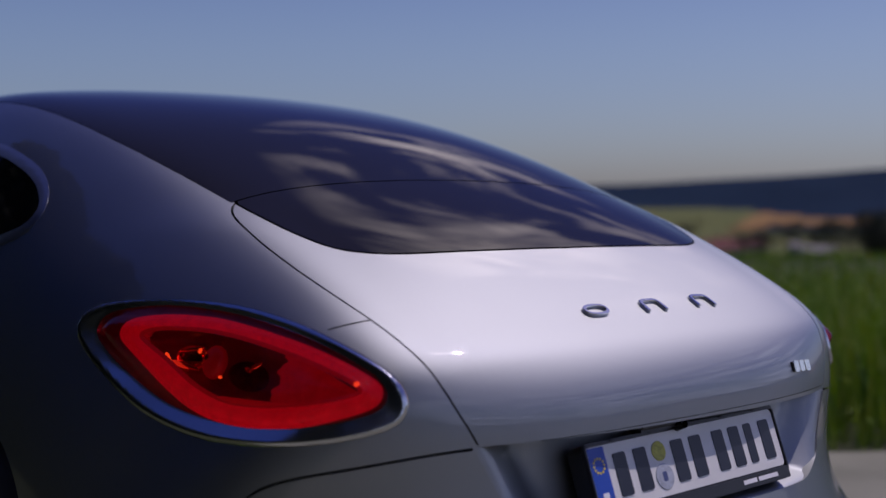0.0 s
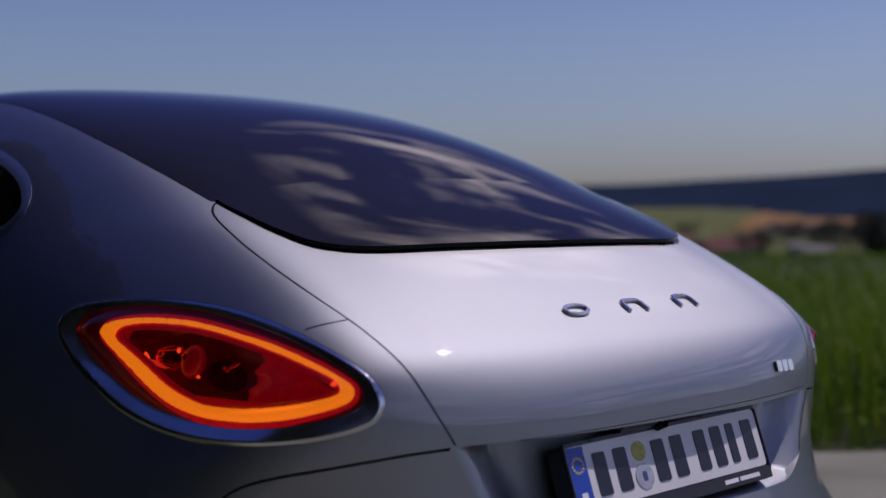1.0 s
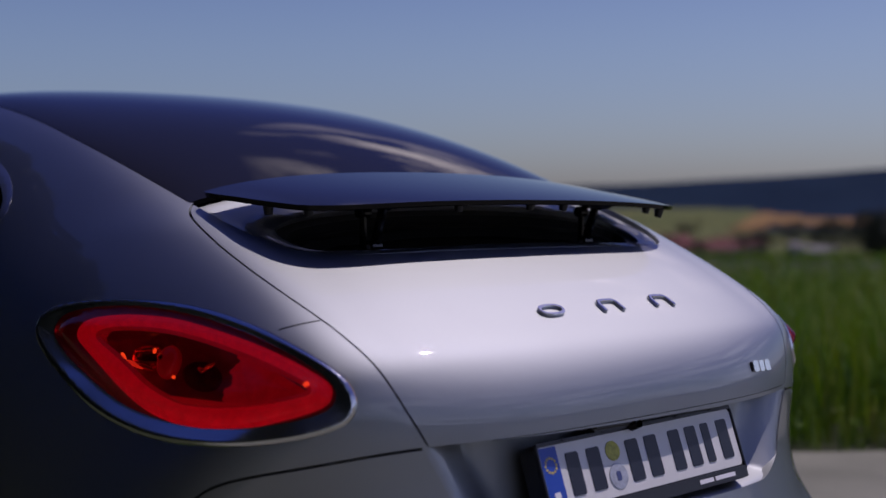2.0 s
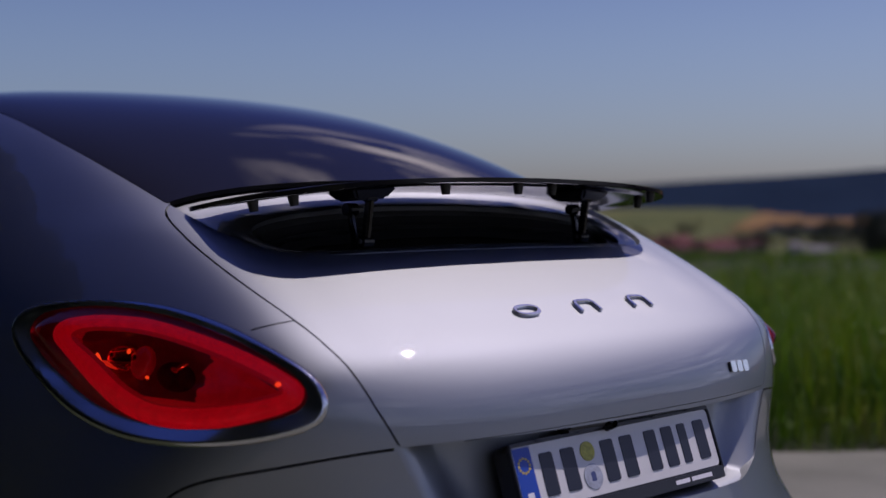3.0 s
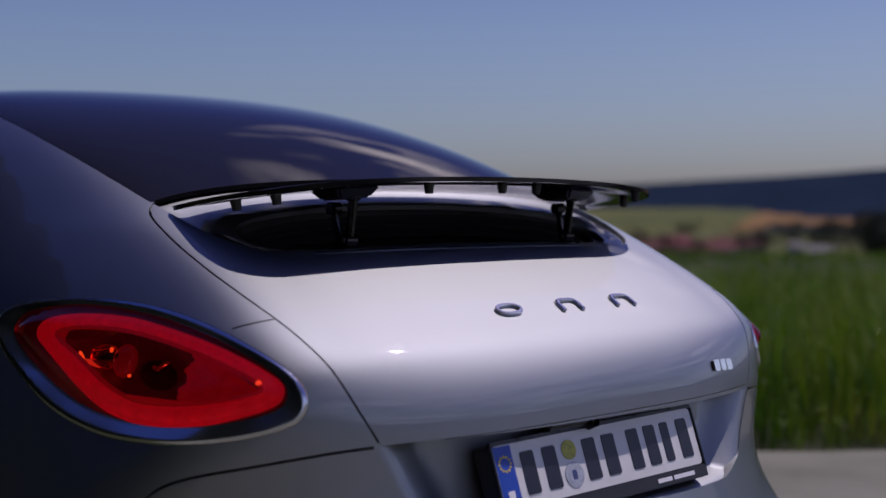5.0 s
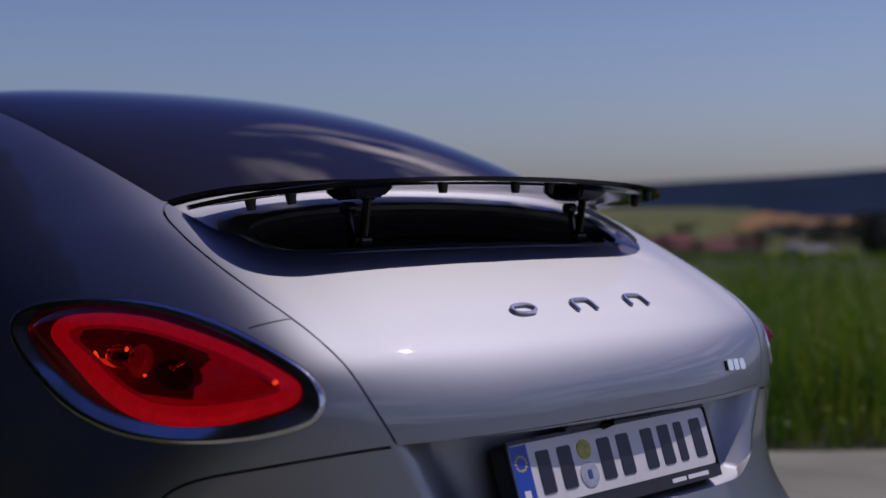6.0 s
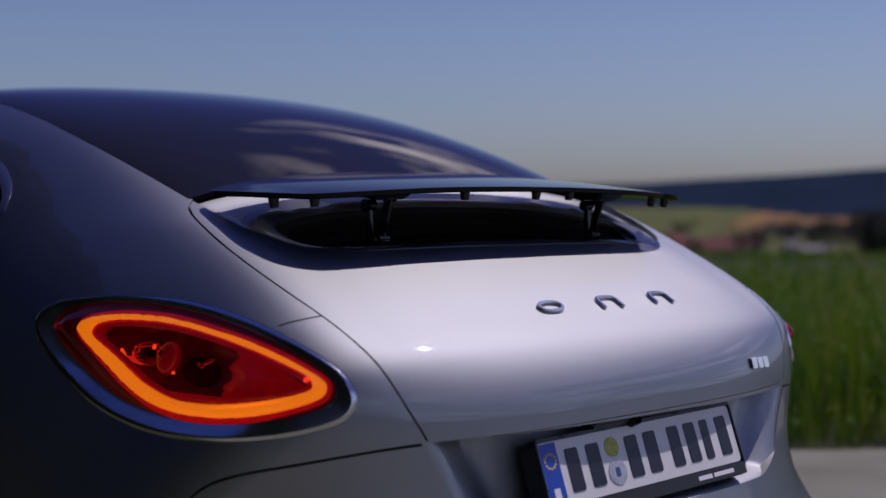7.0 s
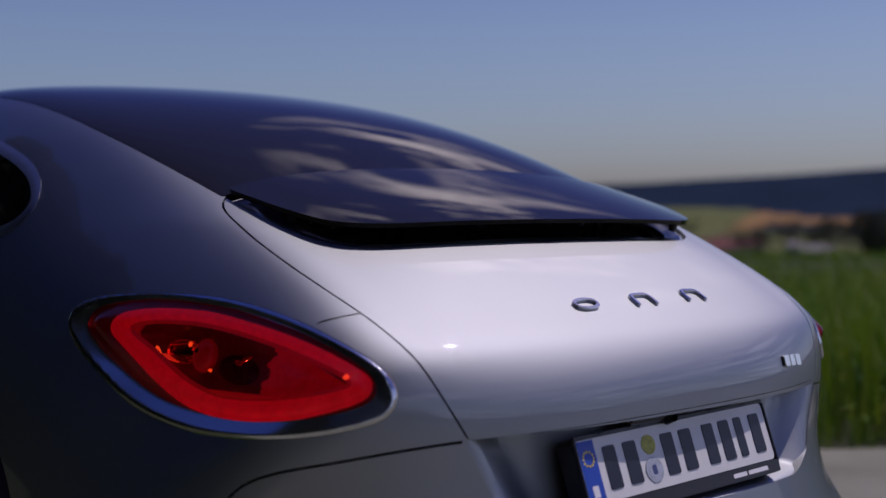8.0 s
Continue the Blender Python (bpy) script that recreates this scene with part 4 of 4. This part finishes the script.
for x in (-0.525, -0.475, -0.17, 0.02, 0.125, 0.415, 0.495):
    p, out = on_body(x, 0.36 + 1.2 * max(0, abs(x) - 0.42), 0.020)
    bm = bmesh.new()
    bmesh.ops.create_cone(bm, segments=14, radius1=0.008, radius2=0.011, depth=0.020, matrix=Matrix.Translation(p) @ out.to_track_quat("Z", "Y").to_matrix().to_4x4())
    on_spoiler("rubber_stop", bm, BLACK)
for side in (-1, 1):
    p, out = on_body(side * 0.298, 0.455, 0.022)
    rot = out.to_track_quat("Z", "Y").to_matrix().to_4x4()
    bm = bmesh.new()
    bmesh.ops.create_cube(bm, size=1, matrix=Matrix.Translation(p) @ rot @ Matrix.Diagonal((0.10, 0.12, 0.022, 1)))
    for v in bm.verts:
        if (v.co - p).dot(out) < 0:
            v.co += (p - out * 0.011 - v.co) * 0.35
    bmesh.ops.bevel(bm, geom=bm.edges[:], offset=0.005, segments=2, affect="EDGES")
    bracket = on_spoiler("arm_bracket", bm, BLACK, "moulded black bracket under the spoiler")
    for k, (dy, wide, tip) in enumerate(((-0.030, 0.019, 9), (0.030, 0.013, -12))):
        base = Matrix.Translation(p + Vector((side * 0.010 * k, dy, -0.004))) @ pose(0, 0, 0, 26 + tip, 0, 0)
        bm = bmesh.new()
        # a waisted link with a round knuckle at either end
        bmesh.ops.create_cube(bm, size=1, matrix=base @ Matrix.Translation((0, 0, -0.052)) @ Matrix.Diagonal((0.012, wide, 0.096, 1)))
        bmesh.ops.bevel(bm, geom=bm.edges[:], offset=0.003, segments=2, affect="EDGES")
        for z, rad in ((-0.012, 0.012), (-0.100, 0.013)):
            bmesh.ops.create_cone(bm, segments=16, radius1=rad, radius2=rad, depth=0.024, cap_ends=True, matrix=base @ Matrix.Translation((0, 0, z)) @ pose(0, 0, 0, 0, 90, 0))
        arm = on_spoiler("lifting_arm", bm, GLOSS_BLACK)
        bm = bmesh.new()
        bmesh.ops.create_cone(bm, segments=12, radius1=0.0045, radius2=0.0045, depth=0.030, cap_ends=True, matrix=base @ Matrix.Translation((0, 0, -0.100)) @ pose(0, 0, 0, 0, 90, 0))
        bmesh.ops.translate(bm, vec=-Vector(HINGE), verts=bm.verts)
        part("pivot_pin", bm, SATIN, arm, "bright steel pivot pin")

# ---- number plate, badges, camera ----
PLATE_WHITE = material("white_plate", (0.70, 0.71, 0.70), 0.35, vary=0.03, scale=20)
PLATE_INK = material("dark_blue_black_paint", (0.012, 0.016, 0.03), 0.4)
PLATE_BLUE = material("blue_plate_band", (0.01, 0.06, 0.42), 0.35)
STAR = material("yellow_print", (0.75, 0.6, 0.05), 0.5)
SEAL_GREEN = material("yellow_green_seal", (0.42, 0.42, 0.06), 0.5, vary=0.3, scale=60, fine=200)
SEAL_GREY = material("pale_blue_grey_seal", (0.36, 0.40, 0.48), 0.5, vary=0.2, scale=80, fine=300)
SEAL_MARK = material("seal_print", (0.05, 0.07, 0.2), 0.5)
WHITE_PRINT = material("white_print", (0.8, 0.8, 0.82), 0.5)

PLATE = pose(-0.015, -0.018, 0.701, -19, 0, 0) @ pose(0, 0, 0, 90, 0, 0) @ pose(0, 0, 0, 0, 0, 1.2) @ Matrix.Diagonal((1.02, 1, 1, 1))   # x along the plate, y up it, z towards the rear


def slab(cx, cy, w, h, z0, z1, bevel=0.0, corner=0.0):
    """A flat block on the plate's face, bevelled or with rounded corners."""
    bm = bmesh.new()
    if corner:
        ring = []
        for sx, sy, a0 in ((1, 1, 0), (-1, 1, 90), (-1, -1, 180), (1, -1, 270)):
            for k in range(6):
                a = radians(a0 + 18 * k)
                ring.append((cx + sx * (w / 2 - corner) + corner * math.cos(a), cy + sy * (h / 2 - corner) + corner * math.sin(a)))
        low, high = [bm.verts.new((x, y, z0)) for x, y in ring], [bm.verts.new((x, y, z1)) for x, y in ring]
        bm.faces.new(high)
        bm.faces.new(low[::-1])
        for k in range(len(ring)):
            j = (k + 1) % len(ring)
            bm.faces.new((low[k], low[j], high[j], high[k]))
        if bevel:
            bmesh.ops.bevel(bm, geom=[e for e in bm.edges if e.verts[0].co.z > z1 - 1e-6 and e.verts[1].co.z > z1 - 1e-6], offset=bevel, segments=2, affect="EDGES")
    else:
        bmesh.ops.create_cube(bm, size=1, matrix=Matrix.Translation((cx, cy, (z0 + z1) / 2)) @ Matrix.Diagonal((w, h, z1 - z0, 1)))
        if bevel:
            bmesh.ops.bevel(bm, geom=bm.edges[:], offset=bevel, segments=2, affect="EDGES")
    return bm


def on_plate(name, bm, mat, parent, label=""):
    bmesh.ops.transform(bm, matrix=PLATE, verts=bm.verts)
    return part(name, bm, mat, parent, label)


holder = on_plate("plate_holder", slab(0, -0.010, 0.534, 0.142, -0.034, 0.002, 0.003, 0.012), BLACK, car, "black plastic number plate holder")
for cy, h in ((0.0585, 0.007), (-0.0685, 0.023)):
    on_plate("holder_lip", slab(0, cy, 0.528, h, 0.0, 0.0075, 0.0015), BLACK, holder)
for sx in (-1, 1):
    on_plate("holder_lip", slab(sx * 0.2635, -0.005, 0.005, 0.12, 0.0, 0.0075, 0.0012), BLACK, holder)
for k in range(5):
    on_plate("clip", slab(-0.2 + 0.1 * k, 0.0600, 0.008, 0.004, 0.0075, 0.0095, 0.0008), SHUT, holder)
on_plate("advert_print", slab(0.138, -0.0685, 0.040, 0.0080, 0.0075, 0.0081), WHITE_PRINT, holder, "small white advert line as plain bars")
on_plate("advert_print", slab(0.194, -0.0685, 0.060, 0.0080, 0.0075, 0.0081), WHITE_PRINT, holder)
plate = on_plate("number_plate", slab(0, 0, 0.520, 0.110, 0.002, 0.0042, 0.0008, 0.008), PLATE_WHITE, car, "white number plate with characters as plain bars")
on_plate("blue_band", slab(-0.2385, 0, 0.040, 0.106, 0.0042, 0.0047), PLATE_BLUE, plate, "blue country band")
on_plate("country_mark", slab(-0.2385, -0.034, 0.014, 0.020, 0.0047, 0.0052), WHITE_PRINT, plate)
for k in range(12):
    a = radians(30 * k)
    bm = bmesh.new()
    bmesh.ops.create_cone(bm, segments=5, radius1=0.0024, radius2=0.0024, depth=0.0008, cap_ends=True, matrix=Matrix.Translation((-0.2385 + 0.0125 * math.cos(a), 0.022 + 0.0125 * math.sin(a), 0.005)))
    on_plate("star", bm, STAR, plate)
for cx, w in ((-0.186, 0.036), (-0.134, 0.038), (-0.034, 0.038), (0.017, 0.038), (0.083, 0.036), (0.131, 0.036), (0.174, 0.026), (0.225, 0.036)):
    on_plate("character_bar", slab(cx, 0, w * 0.86, 0.075, 0.0042, 0.0056, 0.0005, 0.004), PLATE_INK, plate)
for cy, mat, rad in ((0.024, SEAL_GREEN, 0.0175), (-0.021, SEAL_GREY, 0.0225)):
    bm = bmesh.new()
    bmesh.ops.create_cone(bm, segments=32, radius1=rad, radius2=rad, depth=0.0014, cap_ends=True, matrix=Matrix.Translation((-0.085, cy, 0.0049)))
    on_plate("seal", bm, mat, plate, "round registration seal")
on_plate("seal_print", slab(-0.085, -0.021, 0.011, 0.017, 0.0056, 0.0060, 0.0, 0.003), SEAL_MARK, plate)


def badge_ring(cx, cz_share, outer_w, outer_h, bar, lean):
    """A flat rounded ring shape lying on the tailgate."""
    bm = bmesh.new()
    steps = 40
    rows = []
    for rad in (1.0, 0.0):
        for z in (0.0, 1.0):
            row = []
            for k in range(steps):
                a = 2 * math.pi * k / steps
                c, s = math.cos(a), math.sin(a)
                e = cz_share
                x = math.copysign(abs(c) ** e, c) * (outer_w / 2 - (1 - rad) * bar)
                y = math.copysign(abs(s) ** e, s) * (outer_h / 2 - (1 - rad) * bar)
                row.append(bm.verts.new((x + lean * y, y, z)))
            rows.append(row)
    lo_out, hi_out, lo_in, hi_in = rows
    for k in range(steps):
        j = (k + 1) % steps
        bm.faces.new((lo_out[k], lo_out[j], hi_out[j], hi_out[k]))
        bm.faces.new((hi_out[k], hi_out[j], hi_in[j], hi_in[k]))
        bm.faces.new((hi_in[k], hi_in[j], lo_in[j], lo_in[k]))
    for v in bm.verts:
        v.co.z *= 0.006
    bmesh.ops.bevel(bm, geom=[e for e in bm.edges if min(v.co.z for v in e.verts) > 0.005 and (e.verts[0].co - e.verts[1].co).length < bar * 0.9], offset=0.0012, segments=2, affect="EDGES")
    return bm


def surface_pose(x, z_or_y, use_z=True):
    key = (Z - z_or_y) if use_z else (Y - z_or_y)
    k = np.argmin((X - x) ** 2 + key ** 2 + np.where((Y < 0.6) & (Z > 0.6), 0, 9))
    p, n = Vector(BODY.reshape(-1, 3)[k]), Vector(NORMAL.reshape(-1, 3)[k])
    p.x = x
    xa = (Vector((1, 0, 0)) - n * n.x).normalized()
    m = Matrix((xa, n.cross(xa), n)).transposed().to_4x4()
    return Matrix.Translation(p) @ m


def badge_bar(path, bar, high=0.006):
    """A flat bar of even width along a bent line, with bevelled top edges."""
    bm = bmesh.new()
    p = [Vector(q) for q in path]
    rows = []
    for k, q in enumerate(p):
        a = (q - p[k - 1]).normalized() if k else (p[1] - q).normalized()
        b = (p[k + 1] - q).normalized() if k + 1 < len(p) else a
        m = (a + b).normalized()
        side = Vector((-m.y, m.x)) * (bar / 2 / max(0.5, m.dot(a)))
        rows.append([bm.verts.new((*(q + side * f), z)) for f, z in ((1, 0), (1, high * 0.7), (0.72, high), (-0.72, high), (-1, high * 0.7), (-1, 0))])
    for a, b in zip(rows, rows[1:]):
        for k in range(5):
            bm.faces.new((a[k], a[k + 1], b[k + 1], b[k]))
    bm.faces.new(rows[0])
    bm.faces.new(rows[-1][::-1])
    return bm


ARCH = [(-0.026, -0.017), (-0.025, 0.006), (-0.021, 0.013), (-0.013, 0.0155), (0.013, 0.0155), (0.021, 0.013), (0.025, 0.006), (0.026, -0.017)]
for cx, line in ((-0.131, None), (0.026, ARCH), (0.185, ARCH)):
    bm = badge_bar(line, 0.0085) if line else badge_ring(cx, 0.85, 0.062, 0.034, 0.0072, 0)
    bmesh.ops.transform(bm, matrix=surface_pose(cx, 0.966) @ Matrix.Translation((0, 0, 0.0005)), verts=bm.verts)
    part("badge", bm, CHROME, car, "raised chrome badge as a plain bent shape" if line else "raised chrome badge as a plain ring shape")
plinth = surface_pose(0.367, 0.832)
bm = slab(0.0, 0, 0.084, 0.020, 0.0, 0.003, 0.0008, 0.003)
bmesh.ops.transform(bm, matrix=plinth, verts=bm.verts)
badge = part("maker_badge", bm, BLACK, car, "small chrome badge as plain blocks")
for k in range(3):
    bm = slab(-0.027 + 0.027 * k, 0, 0.023, 0.0225, 0.002, 0.0058, 0.0012, 0.003)
    bmesh.ops.transform(bm, matrix=plinth, verts=bm.verts)
    part("block", bm, CHROME, badge)
# reversing camera with the release grip under the tailgate's lip
bm = bmesh.new()
bmesh.ops.create_cube(bm, size=1, matrix=Matrix.Translation((-0.085, 0.002, 0.768)) @ pose(0, 0, 0, -15, 0, 0) @ Matrix.Diagonal((0.13, 0.035, 0.022, 1)))
bmesh.ops.bevel(bm, geom=bm.edges[:], offset=0.006, segments=3, affect="EDGES")
grip = part("release_grip", bm, BLACK, car, "black grip with reversing camera")
bm = bmesh.new()
bmesh.ops.create_cone(bm, segments=24, radius1=0.011, radius2=0.009, depth=0.02, matrix=Matrix.Translation((-0.040, -0.014, 0.764)) @ pose(0, 0, 0, 70, 0, 0))
part("camera_eye", bm, GLASS, grip, smooth=True)


def seam(points, name, radius=0.0012, mat=SHUT):
    """A thin joint line that follows the body."""
    verts, faces = [], []
    ring = 6
    path = []
    for p in spline(points, 14):
        k = np.argmin(((BODY - p) ** 2).sum(axis=2))
        v, n = BODY.reshape(-1, 3)[k], NORMAL.reshape(-1, 3)[k]
        path.append(Vector(p - n * ((p - v) @ n)))
    for k, p in enumerate(path):
        d = (path[min(k + 1, len(path) - 1)] - path[max(k - 1, 0)]).normalized()
        a = d.orthogonal().normalized()
        b = d.cross(a)
        for j in range(ring):
            t = 2 * math.pi * j / ring
            verts.append(p + (a * math.cos(t) + b * math.sin(t)) * radius)
    for k in range(len(path) - 1):
        for j in range(ring):
            faces.append((k * ring + j, k * ring + (j + 1) % ring, (k + 1) * ring + (j + 1) % ring, (k + 1) * ring + j))
    link(name, verts, faces, mat, car)


# parking sensors in the bumper
for x in (-0.62, 0.50, 0.66):
    m = surface_pose(x, 0.535)
    bm = bmesh.new()
    bmesh.ops.create_cone(bm, segments=28, radius1=0.0125, radius2=0.0115, depth=0.004, cap_ends=True, matrix=m)
    ring = part("parking_sensor", bm, PAINT, car, "round parking sensor flush in the bumper")
    bm = bmesh.new()
    bmesh.ops.create_cone(bm, segments=28, radius1=0.0145, radius2=0.0142, depth=0.0016, cap_ends=True, matrix=m)
    part("sensor_ring", bm, SHUT, ring)

for side in (-1, 1):
    seam([(side * 0.632, 0.232, 0.944), (side * 0.603, 0.210, 0.953), (side * 0.579, 0.198, 0.960)], "seam")


# ---- wheels ----
def wheel(x, y):
    m = pose(x, y, 0.345, 0, 90, 0)
    hub = new("wheel")
    hub.parent = car
    hub.matrix_basis = m
    bm = bmesh.new()
    prof = [(0.235, -0.105), (0.30, -0.115), (0.335, -0.095), (0.345, -0.05), (0.345, 0.05), (0.335, 0.095), (0.30, 0.115), (0.235, 0.105)]
    rings = [[bm.verts.new((r * math.cos(2 * math.pi * k / 48), r * math.sin(2 * math.pi * k / 48), z)) for k in range(48)] for r, z in prof]
    for a, b in zip(rings, rings[1:]):
        for k in range(48):
            bm.faces.new((a[k], a[(k + 1) % 48], b[(k + 1) % 48], b[k]))
    part("tyre", bm, RUBBER, hub, smooth=True)
    bm = bmesh.new()
    bmesh.ops.create_cone(bm, segments=48, radius1=0.236, radius2=0.236, depth=0.2, cap_ends=False)
    bmesh.ops.create_cone(bm, segments=24, radius1=0.06, radius2=0.06, depth=0.16, cap_ends=True)
    for k in range(5):
        bmesh.ops.create_cube(bm, size=1, matrix=pose(0, 0, 0, 0, 0, 72 * k) @ Matrix.Translation((0.14, 0, 0)) @ Matrix.Diagonal((0.2, 0.05, 0.12, 1)))
    part("rim", bm, ALLOY, hub)


for sx in (-1, 1):
    for axle in (REAR_AXLE, FRONT_AXLE):
        wheel(sx * 0.80, axle)


# ---- what moves ----
def motions():
    # the spoiler swings up and back, and later down again: seconds, degrees of its swing
    way = [(0.0, 0), (0.85, 0), (1.0, 1.5), (1.25, 3.6), (1.5, 6.0), (1.75, 9.0), (2.0, 13.0), (2.2, 17.2), (2.4, 22.0), (2.55, 25.0), (2.7, 25.6), (4.0, 25.6), (5.5, 25.6),
           (6.5, 25.6), (6.6, 25.2), (6.8, 21.6), (7.0, 17.2), (7.25, 13.6), (7.5, 10.3), (7.75, 7.6), (8.0, 5.2)]
    arc = np.array([(0, 0.640, 1.217), (1.5, 0.642, 1.221), (4.5, 0.644, 1.229), (6.0, 0.638, 1.2355), (10.3, 0.627, 1.239), (17.2, 0.604, 1.228), (25.6, 0.598, 1.2007)])
    walk(spoiler, [(t, pose(0, float(np.interp(a, arc[:, 0], arc[:, 1])), float(np.interp(a, arc[:, 0], arc[:, 2])), -a, 0, 0)) for t, a in way])
    # the indicator strip always glows; sliding it in and out of sight imitates blinking
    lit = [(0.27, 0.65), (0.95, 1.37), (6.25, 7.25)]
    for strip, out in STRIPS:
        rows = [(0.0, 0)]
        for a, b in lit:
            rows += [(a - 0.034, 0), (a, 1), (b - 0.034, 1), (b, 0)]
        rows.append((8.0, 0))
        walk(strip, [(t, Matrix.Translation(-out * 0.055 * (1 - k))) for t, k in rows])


motions()
